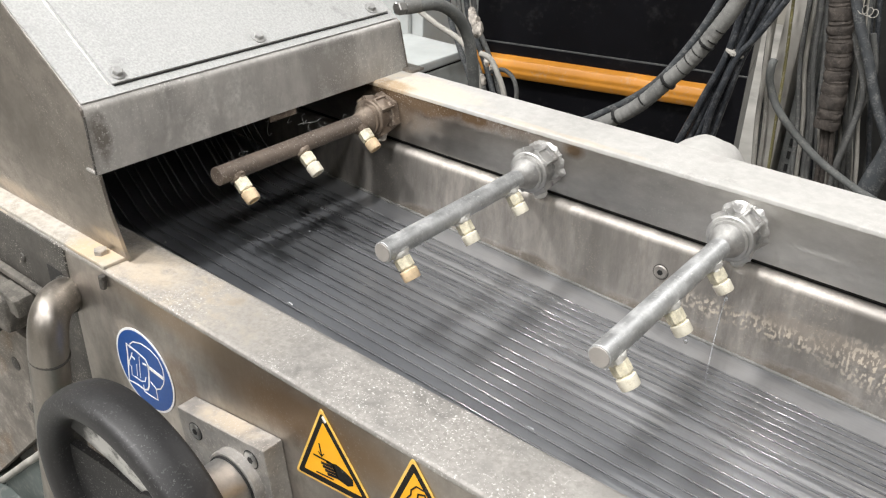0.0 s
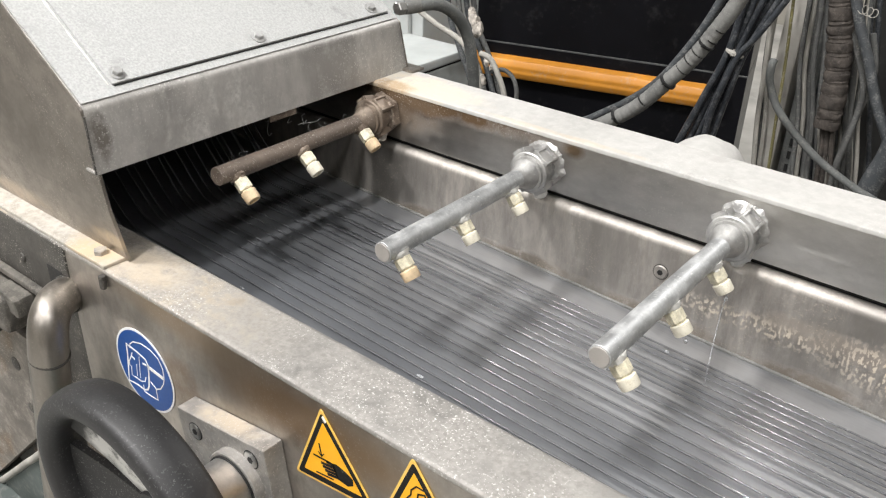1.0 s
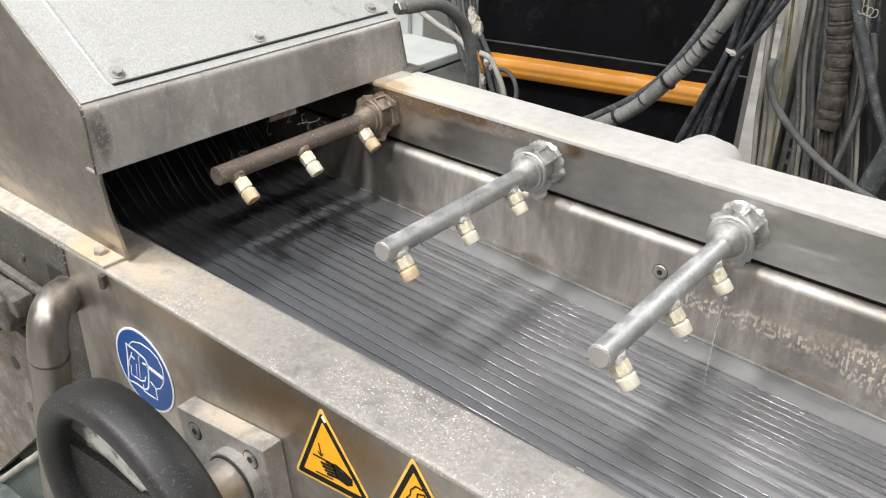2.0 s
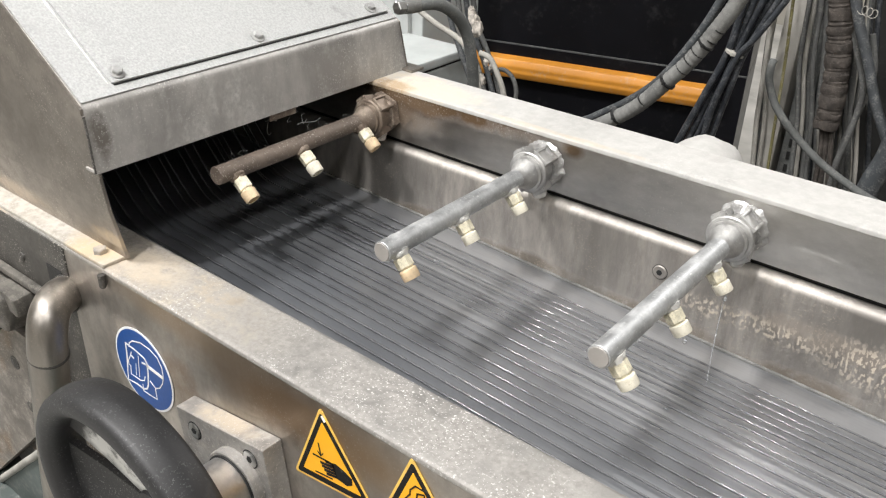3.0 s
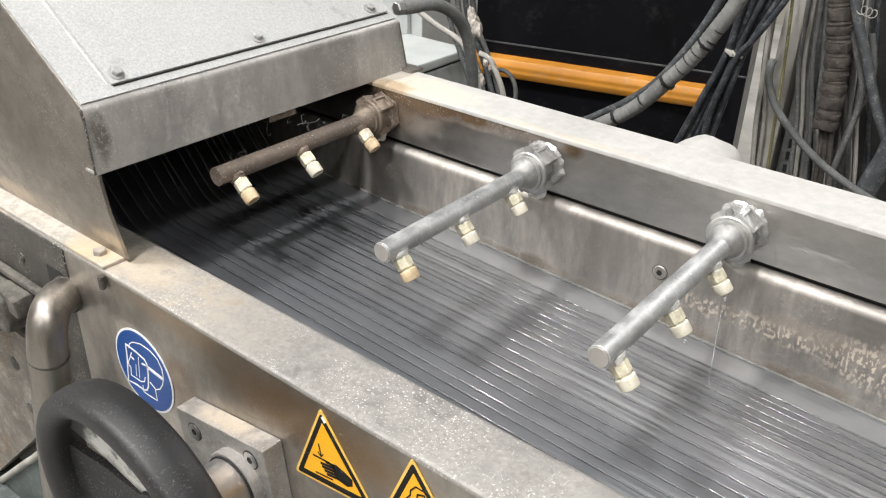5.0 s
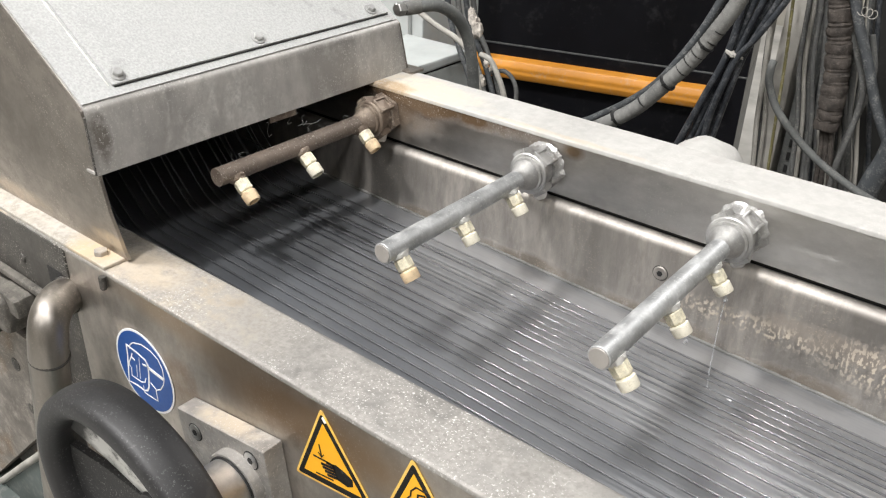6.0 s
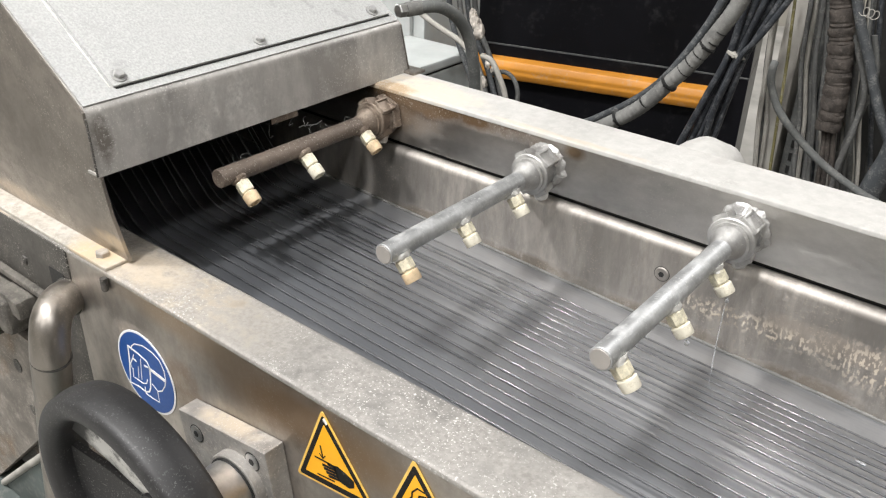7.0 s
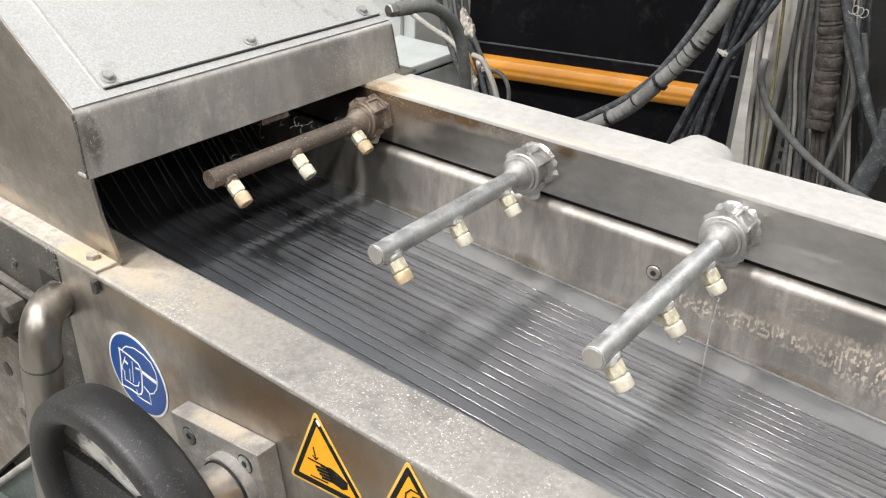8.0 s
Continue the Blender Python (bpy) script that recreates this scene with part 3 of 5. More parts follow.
def hood():
    hd = thing("machine_hood", "dusty stainless steel hood bolted over the chute inlet", "machine hood")
    y0, y1 = 0.008, 0.457
    prof = [(-0.716, 1.205), (-0.7187, 1.2650), (-0.7191, 1.2680), (-0.7201, 1.2702), (-0.7218, 1.2722), (-0.7265, 1.2752), (-1.25, hood_top_z(-1.25)), (-1.25, hood_top_z(-1.25) - 0.003),
            (-0.7275, 1.2722), (-0.7240, 1.2690), (-0.7222, 1.262), (-0.719, 1.208), (-0.735, 1.2075), (-0.735, 1.205)]
    bm = bmesh.new()
    n = 24
    rings = [[bm.verts.new((x + 0.0006 * noise.noise((x * 4, i * 0.4, z * 8)), y0 + (y1 - 0.2 * min(max(z - 1.205, 0), 0.06) - y0) * i / n, z)) for x, z in prof] for i in range(n + 1)]
    k = len(prof)
    for a, b in zip(rings, rings[1:]):
        for i in range(k):
            bm.faces.new((a[i], b[i], b[(i + 1) % k], a[(i + 1) % k]))
    bm.faces.new(rings[0])
    bm.faces.new(rings[-1][::-1])
    bmesh.ops.recalc_face_normals(bm, faces=bm.faces)
    part("shell", bm, M_HOOD, hd, "folded steel front and sloping top", True)
    # dust-coated skin of the slope and the bolted cover plate on it
    up = Vector((0.684, 0, 1)).normalized()
    along = Vector((-1, 0, 0.684)).normalized()
    base = Vector((-0.722, 0, hood_top_z(-0.722)))

    def slab(u0, u1, ya, yb, h0, h1, bevel=0.0008):
        m = Matrix((( along.x, 0, up.x, base.x), (0, 1, 0, 0), (along.z, 0, up.z, base.z), (0, 0, 0, 1)))
        b = new_box(u0, u1, ya, yb, h0, h1, bevel=bevel, m=m)
        bmesh.ops.recalc_face_normals(b, faces=b.faces)
        return b
    part("slope_skin", slab(0.0012, 0.63, y0 + 0.001, y1 - 0.013, 0.0002, 0.0012, 0.0004), M_HOODTOP, hd, "dust-coated sloping top")
    part("cover_plate", slab(0.0120, 0.62, 0.047, 0.436, 0.0014, 0.0042), M_HOODTOP, hd, "dust-coated cover plate")
    # black strip for the shaded gap along the plate's lower edge
    part("plate_gap", slab(0.0102, 0.0120, 0.049, 0.436, 0.0012, 0.0016, 0), M_GAP, hd)
    for y in (0.058, 0.232, 0.412):
        p = base + along * 0.022 + up * 0.0043
        hex_bolt(hd, (p.x, y, p.z), up, 0.0055, True, M_HOODBOLT)
    bm = bmesh.new()
    for i in range(60):
        u = 0.014 + 0.6 * i / 60
        q = base + along * u + up * 0.0012
        r = 0.0011 + 0.0013 * noise.noise((u * 40, 1, 2))
        lathe(bm, q + Vector((0, 0.0445, 0)), q + along + Vector((0, 0.0445, 0)), [(0, r * 0.6), (0.006, r), (0.0115, r * 0.6)], 6)
    part("dust_line", bm, M_DUSTWHITE, hd, "line of white dust along the plate edge", True, "stuff")
    # side plates
    def plate(name, outline, mat, label):
        bm = bmesh.new()
        f = [bm.verts.new((x, y, z)) for x, y, z in outline]
        g = [bm.verts.new((x, y + 0.0035, z)) for x, y, z in outline]
        n = len(f)
        half = n // 2
        for i in range(half - 1):
            bm.faces.new((f[i], f[i + 1], f[n - 2 - i], f[n - 1 - i]))
            bm.faces.new((g[i], g[n - 1 - i], g[n - 2 - i], g[i + 1]))
        for i in range(n):
            bm.faces.new((f[i], g[i], g[(i + 1) % n], f[(i + 1) % n]))
        bmesh.ops.recalc_face_normals(bm, faces=bm.faces)
        part(name, bm, mat, hd, label)
    ht = hood_top_z(-1.25)
    plate("side_plate", [(-0.7160, 0.0235, 1.106), (-0.7155, 0.0205, 1.118), (-0.716, 0.0125, 1.165), (-0.7200, 0.005, 1.2695),
                         (-1.25, 0.005, ht), (-1.25, 0.0125, 1.165), (-1.25, 0.0205, 1.118), (-1.25, 0.0235, 1.106)], M_HOODSIDE, "stained steel side plate curving into its foot")
    plate("far_side_plate", [(-0.716, 0.4565, 1.2055), (-0.7200, 0.4445, 1.2690), (-1.25, 0.4445, ht), (-1.25, 0.4565, 1.2055)], M_HOODSIDE, "")
    part("flange", new_box(-1.25, -0.722, -0.0005, 0.029, 1.1018, 1.1062, bevel=0.0015), M_FLANGE, hd, "bolted foot flange, white and tan with dust")
    hex_bolt(hd, (-0.748, 0.013, 1.1062), (0, 0, 1), 0.0075, False, M_RIM)
    part("bolt_shank", lathe(bmesh.new(), (-0.722, -0.0045, 1.097), (-0.722, -0.0045, 1.0), [(0, 0.0038), (0.013, 0.0038), (0.015, 0.0028)], 14), M_IRON, hd, "", True)
    part("tab", new_box(-0.73, -0.699, 0.448, 0.472, 1.2052, 1.2092, bevel=0.0015), M_HOODSIDE, hd, "small foot tab")
    bm = bmesh.new()
    for i in range(34):
        z = 1.207 + 0.056 * i / 33
        r = 0.0013 + 0.0006 * noise.noise((i * 0.9, 3, 1))
        wx = -0.7157 - 0.045 * (z - 1.205)
        lathe(bm, (wx, 0.0068, z - 0.001), (wx, 0.0068, z + 1), [(0, r * 0.6), (0.001, r), (0.002, r * 0.6)], 8)
    part("weld_seam", bm, M_IRON, hd, "dark weld seam on the corner", True, "stuff")
    # added rear wall and guide roller, near-black to stand for the shade inside
    part("rear_light_stop", new_box(-1.255, -1.25, 0.008, 0.462, 1.06, 1.64), M_HOODSHADE, hd)
    part("guide_roller", lathe(bmesh.new(), (-1.02, 0.07, 1.25), (-1.02, 0.39, 1.25), [(0, 0.03), (0.316, 0.03)], 24), M_HOODSHADE, hd, "", True)


hood()


# ---- scraps caught by the hood and the first pipe ----
def scraps():
    rng = random.Random(8)
    s = thing("plastic_scraps", "curled pale plastic fibres caught under the hood", "plastic scraps")
    for i in range(5):
        x, y, z = -0.712 + rng.uniform(-0.02, 0.012), 0.235 + rng.uniform(-0.03, 0.05), 1.200 + rng.uniform(-0.012, 0.004)
        pts = [(x, y, z)]
        for k in range(4):
            pts.append((pts[-1][0] + rng.uniform(-0.006, 0.008), pts[-1][1] + rng.uniform(-0.010, 0.012), pts[-1][2] - rng.uniform(-0.003, 0.008)))
        part("fibre", tube(bmesh.new(), pts, 0.00035 + 0.0002 * rng.random(), 6, 4), M_CABLEGREY, s, "", True)
    for i in range(7):
        y = 0.15 + 0.19 * rng.random()
        pts = [(-0.695, y, 1.180)]
        for k in range(3):
            pts.append((pts[-1][0] + rng.uniform(-0.006, 0.007), pts[-1][1] + rng.uniform(-0.007, 0.007), pts[-1][2] + rng.uniform(-0.001, 0.005)))
        part("fibre", tube(bmesh.new(), pts, 0.00022, 6, 4), M_CABLEGREY, s, "", True)
    part("flap", box(bmesh.new(), -0.722, -0.7195, 0.225, 0.265, 1.196, 1.206, 0.001), M_COUP_BROWN, s, "pale torn flap")


scraps()


# ---- strands ----
STRANDS = []


def strands():
    rng = random.Random(4)
    # closer together along the far wall
    across = [0.3455 - 0.0108 * k for k in range(9)] + [0.2425 - 0.0142 * k for k in range(12)]
    for i, y in enumerate(across):
        yy = y + rng.uniform(-0.0013, 0.0013)
        r = rng.uniform(0.0010, 0.0014)
        rise = rng.uniform(0.9, 1.1)
        slip = rng.uniform(-0.006, 0.006)
        pts = []
        for x in (-1.15, -1.05, -0.99, -0.95, -0.92, -0.89, -0.86, -0.83, -0.78, -0.70, -0.6, -0.5, -0.4, -0.3, -0.2, -0.1, 0.0, 0.2, 0.6, 1.0):
            up = 0.0 if x > -0.84 else 1.3 * rise * ((-0.84 - x) ** 2 / (0.04 - 0.84 - x))
            wave = 0.0009 * noise.noise((x * 2.5, i * 3.1, 0)) + 0.0004 * noise.noise((x * 11, i * 2.3, 5))
            lift = r + 0.0004 + 0.0005 * (1 + noise.noise((x * 3, i * 1.7, 3)))
            pts.append((x, yy + slip * (x + 0.3) + wave, bed_z(x) + lift + min(up, 0.23)))
        ob = part("plastic_strand", tube(bmesh.new(), pts, r, 12, 4), M_STRAND, None, smooth=True)
        tagged(ob, "thin wet grey plastic strand running along the chute bed", "plastic strand", "strands in the chute")
        STRANDS.append((ob, i))


strands()


# ---- front of the machine ----
def lean(deg):
    return Matrix.Rotation(radians(-deg), 4, "Y")


def safety_sign_round():
    s = thing("round_safety_sign", "blue round sticker with a white face shield pictogram", "sign", at=pose(-0.678, -0.0004, 0.998))
    c = lambda r, n=48: [(r * math.cos(2 * math.pi * i / n), r * math.sin(2 * math.pi * i / n)) for i in range(n)]
    part("border", prism(bmesh.new(), c(0.0495), 0.0006), M_WHITE, s, "white border")
    part("disc", prism(bmesh.new(), c(0.0470), 0.0009), M_BLUE, s, "blue disc")

    def line(pts, w=0.0011, name="mark"):
        bm = bmesh.new()
        rings = []
        for i, p in enumerate(pts):
            p0, p1 = Vector(pts[max(0, i - 1)]), Vector(pts[min(len(pts) - 1, i + 1)])
            d = (p1 - p0).normalized()
            p, q = Vector(p) + d * (-0.6 * w if i == 0 else 0.6 * w if i == len(pts) - 1 else 0), Vector((-d.y, d.x)) * w
            rings.append([bm.verts.new((v.x, h, v.y)) for v, h in ((p + q, 0), (p + q, -0.0012), (p - q, -0.0012), (p - q, 0))])
        for a, b in zip(rings, rings[1:]):
            for i in range(4):
                bm.faces.new((a[i], a[(i + 1) % 4], b[(i + 1) % 4], b[i]))
        bm.faces.new(rings[0])
        bm.faces.new(rings[-1])
        bmesh.ops.recalc_face_normals(bm, faces=bm.faces)
        part(name, bm, M_WHITE, s)
    # visor frame, strap, helmet curve
    line([(-0.0268, 0.0219), (-0.0278, 0.0081), (-0.0316, -0.0123), (-0.0348, -0.0295), (-0.0184, -0.0274), (-0.0067, -0.0282), (0.0002, -0.0246), (0.0039, -0.018), (0.0079, 0.0), (0.009, 0.0115), (0.0056, 0.0172), (-0.0094, 0.0205), (-0.0268, 0.0219)], 0.001)
    line([(-0.0213, 0.0197), (-0.0191, 0.0255), (-0.0127, 0.0309), (0.0027, 0.0357), (0.0186, 0.035), (0.0301, 0.0301), (0.0357, 0.0199), (0.0358, 0.0081), (0.0326, -0.0008), (0.0256, -0.0105), (0.0173, -0.0152), (0.0136, -0.013), (0.0087, -0.0101)], 0.0006)
    line([(0.0085, 0.0093), (0.0347, 0.007)], 0.0021)
    line([(-0.0069, -0.0223), (-0.0073, -0.0308), (0.0044, -0.031), (0.0169, -0.0299), (0.0167, -0.0165)], 0.0006)
    line([(-0.0184, 0.0143), (-0.0223, 0.0071), (-0.0275, -0.0008), (-0.0275, -0.006), (-0.0245, -0.0063), (-0.0267, -0.0186), (-0.0194, -0.0182), (-0.01, -0.0184), (-0.0024, -0.015), (0.0005, -0.0086)], 0.0006)
    line([(-0.0199, 0.0088), (-0.0158, 0.0076)], 0.0011)
    line([(-0.0004, 0.009), (0.0051, 0.01)], 0.0011)
    line([(-0.0058, 0.015), (-0.0106, -0.0142)], 0.0004)
    line([(-0.0133, 0.0017), (-0.0161, -0.0145)], 0.0004)


def triangle(side, r=0.005):
    h = side * math.sqrt(3) / 2
    return round_path([(-side / 2, -h / 3), (side / 2, -h / 3), (0, h * 2 / 3)], r, 5)


def warning_triangle(x, z, deg, kind):
    s = thing("warning_triangle", "yellow and black triangular warning sticker with a pictogram", "sign", "warning stickers", at=pose(x, -0.0004, z) @ lean(deg))
    part("border", prism(bmesh.new(), triangle(0.098, 0.005), 0.0006), M_PALEEDGE, s, "faded yellow border")
    part("black_band", prism(bmesh.new(), triangle(0.0895, 0.004), 0.0009), M_BLACKPRINT, s, "black band")
    part("field", prism(bmesh.new(), [(px, pz + 0.0012) for px, pz in triangle(0.0705, 0.0012)], 0.0012), M_YELLOW, s, "yellow field")

    def shape(pts, name="mark"):
        part(name, prism(bmesh.new(), pts, 0.0015), M_BLACKPRINT, s)

    def bar(a, b, w=0.0008):
        a, b = Vector((a[0], a[1])), Vector((b[0], b[1]))
        d = (b - a).normalized()
        q = Vector((-d.y, d.x)) * w
        a, b = a - d * w * 0.5, b + d * w * 0.5
        shape([tuple(a + q), tuple(b + q), tuple(b - q), tuple(a - q)])

    def outline(pts, w):
        for p, q in zip(pts, pts[1:]):
            bar(p, q, w)
    if kind == 0:
        # an arrow down on an open palm
        bar((-0.0185, 0.0022), (0.0016, 0.0016), 0.0008)
        bar((-0.0090, 0.0172), (-0.0083, 0.0050), 0.0007)
        shape([(-0.0122, 0.0080), (-0.0112, 0.0084), (-0.0086, 0.0052), (-0.0052, 0.0084), (-0.0045, 0.0078), (-0.0086, 0.0034)])
        shape([(0.0035, 0.0020), (0.0090, 0.0030), (0.0180, 0.0000), (0.0271, -0.0048), (0.0262, -0.0118), (0.0197, -0.0150), (0.0075, -0.0125)], "palm")
        for a, b in (((-0.0030, 0.0008), (0.0062, 0.0008)), ((-0.0098, -0.0030), (0.0062, -0.0020)), ((-0.0085, -0.0062), (0.0070, -0.0052)),
                     ((-0.0062, -0.0094), (0.0075, -0.0084)), ((-0.0040, -0.0126), (0.0085, -0.0114))):
            bar(a, b, 0.0013)
        bar((-0.0190, -0.0165), (0.0018, -0.0158), 0.0007)
    else:
        # an arm and a fist drawn in between rollers
        outline([(-0.0160, 0.0070), (-0.0060, 0.0185), (-0.0050, 0.0235), (0.0010, 0.0295), (0.0085, 0.0285)], 0.0007)
        outline([(0.0130, 0.0205), (0.0150, 0.0235)], 0.0007)
        outline([(0.0005, 0.0170), (0.0020, 0.0225), (0.0090, 0.0245), (0.0095, 0.0215), (0.0035, 0.0185), (0.0030, 0.0125), (0.0120, 0.0165), (0.0175, 0.0130)], 0.0008)
        for k in range(4):
            outline([(-0.0200 + 0.0050 * k, -0.0120), (-0.0185 + 0.0050 * k, 0.0000), (-0.0150 + 0.0045 * k, 0.0060 + 0.0020 * k)], 0.0007)
        outline([(0.0030, 0.0125), (0.0035, -0.0020), (0.0160, -0.0080)], 0.0008)
    if kind == 0:
        tip = [(0.0004, 0.0478), (0.0016, 0.0490), (0.0046, 0.0438), (0.0036, 0.0430)]
        part("lifted_corner", prism(bmesh.new(), tip, 0.0018), M_WHITE, s, "white lifted paper corner")


def bearing_block():
    b = thing("bearing_block", "machined steel bearing block screwed to the side wall", "bearing block", at=pose(-0.529, 0, 1.0185) @ lean(8))
    part("block", new_box(-0.064, 0.064, -0.022, -0.0002, -0.13, 0.0, bevel=0.0012), M_BLOCK, b, "worn steel block, dusty on top")
    for x, z in ((-0.040, -0.019), (0.043, -0.017)):
        # the hole's shade is a flat black disc behind the screw
        part("counterbore", lathe(bmesh.new(), (x, -0.0215, z), (x, -1, z), [(0, 0.0098), (0.0008, 0.0098)], 24), M_GAP, b, "black disc drawn as a screw hole")
        sc = part("screw", lathe(bmesh.new(), (x, -0.0215, z), (x, -1, z), [(0, 0.0086), (0.0012, 0.0086), (0.0016, 0.0076)], 20), M_COLLAR, b, "", True)
        part("socket", lathe(bmesh.new(), (x, -0.0229, z), (x, -1, z), [(0, 0.0036), (0.0006, 0.0036)], 6), M_GAP, sc)
    part("shaft", lathe(bmesh.new(), (0.020, -0.02, -0.050), (0.020, -1, -0.050), [(0, 0.0300), (0.060, 0.0300), (0.0605, 0.0290)], 36), M_COLLAR, b, "bright steel shaft collar", True)
    part("flange_ring", lathe(bmesh.new(), (0.020, -0.0215, -0.050), (0.020, -1, -0.050), [(0, 0.0350), (0.0095, 0.0350), (0.0105, 0.0340)], 36), M_BLOCK, b, "dusty flange ring", True)
    # black ring painted for the shade of a groove
    part("groove", lathe(bmesh.new(), (0.020, -0.0320, -0.050), (0.020, -1, -0.050), [(0, 0.0318), (0.0018, 0.0318)], 36), M_GAP, b, "black ring drawn as a groove")


def hand_wheel():
    w = thing("hand_wheel", "dusty black plastic hand wheel on a steel shaft", "hand wheel", at=pose(-0.545, -0.106, 0.958, 0.7, 0, 0) @ Matrix.Scale(0.938, 4))
    bm = bmesh.new()
    n = 72
    prof = round_path([(0.116, -0.012), (0.126, -0.022), (0.142, -0.018), (0.146, 0.004), (0.140, 0.027), (0.123, 0.026), (0.116, 0.008)], 0.007, 4)
    k = len(prof)
    rings = []
    for i in range(n):
        a = 2 * math.pi * i / n
        rings.append([bm.verts.new((r * math.cos(a), y, r * math.sin(a))) for r, y in prof])
    for i in range(n):
        for j in range(k):
            bm.faces.new((rings[i][j], rings[(i + 1) % n][j], rings[(i + 1) % n][(j + 1) % k], rings[i][(j + 1) % k]))
    bmesh.ops.recalc_face_normals(bm, faces=bm.faces)
    part("rim", bm, M_BLACKRUB, w, "scuffed black rim", True)
    part("hub", lathe(bmesh.new(), (0, 0.058, 0), (0, -1, 0), [(0, 0.020), (0.036, 0.022), (0.042, 0.019)], 28), M_BLACKRUB, w, "", True)
    for c, half in ((84, 66), (225, 60)):
        bm = bmesh.new()
        m = 16
        fr = []
        for i in range(m + 1):
            a = radians(c - half + 2 * half * i / m)
            fr.append([bm.verts.new((r * math.cos(a), y, r * math.sin(a))) for r, y in ((0.016, 0.020), (0.070, 0.012), (0.120, 0.002), (0.120, 0.010), (0.070, 0.020), (0.016, 0.028))])
        for p, q in zip(fr, fr[1:]):
            for j in range(6):
                bm.faces.new((p[j], p[(j + 1) % 6], q[(j + 1) % 6], q[j]))
        bm.faces.new(fr[0][::-1])
        bm.faces.new(fr[-1])
        bmesh.ops.recalc_face_normals(bm, faces=bm.faces)
        part("spoke", bm, M_WHEELWEB, w, "black web smeared with white dust", True)


def grab_bar():
    g = thing("grab_handle", "bent stainless steel tube handle on the machine front", "handle")
    part("tube", tube(bmesh.new(), [(-0.812, 0.012, 1.036), (-0.797, -0.018, 1.044), (-0.781, -0.040, 1.037), (-0.777, -0.050, 1.005), (-0.786, -0.050, 0.97), (-0.80, -0.050, 0.915), (-0.83, -0.050, 0.80), (-0.86, -0.05, 0.64)], 0.0205, 28, 8), M_HANDLE, g, "worn bent tube", True)
    part("weld_bead", lathe(bmesh.new(), (-0.7775, -0.050, 0.999), (-0.783, -0.050, 0.978), [(0, 0.0205), (0.0012, 0.0213), (0.0028, 0.0213), (0.004, 0.0205)], 28), M_IRON, g, "weld bead under the bend", True)
    part("foot_ring", lathe(bmesh.new(), (-0.806, -0.003, 1.040), (-0.806, -0.2, 1.040), [(0, 0.0222), (0.003, 0.0220), (0.005, 0.0212)], 28), M_IRON, g, "welded foot ring", True)


safety_sign_round()
warning_triangle(-0.404, 1.037, 8, 0)
warning_triangle(-0.305, 1.043, 8, 1)
bearing_block()
hand_wheel()
grab_bar()


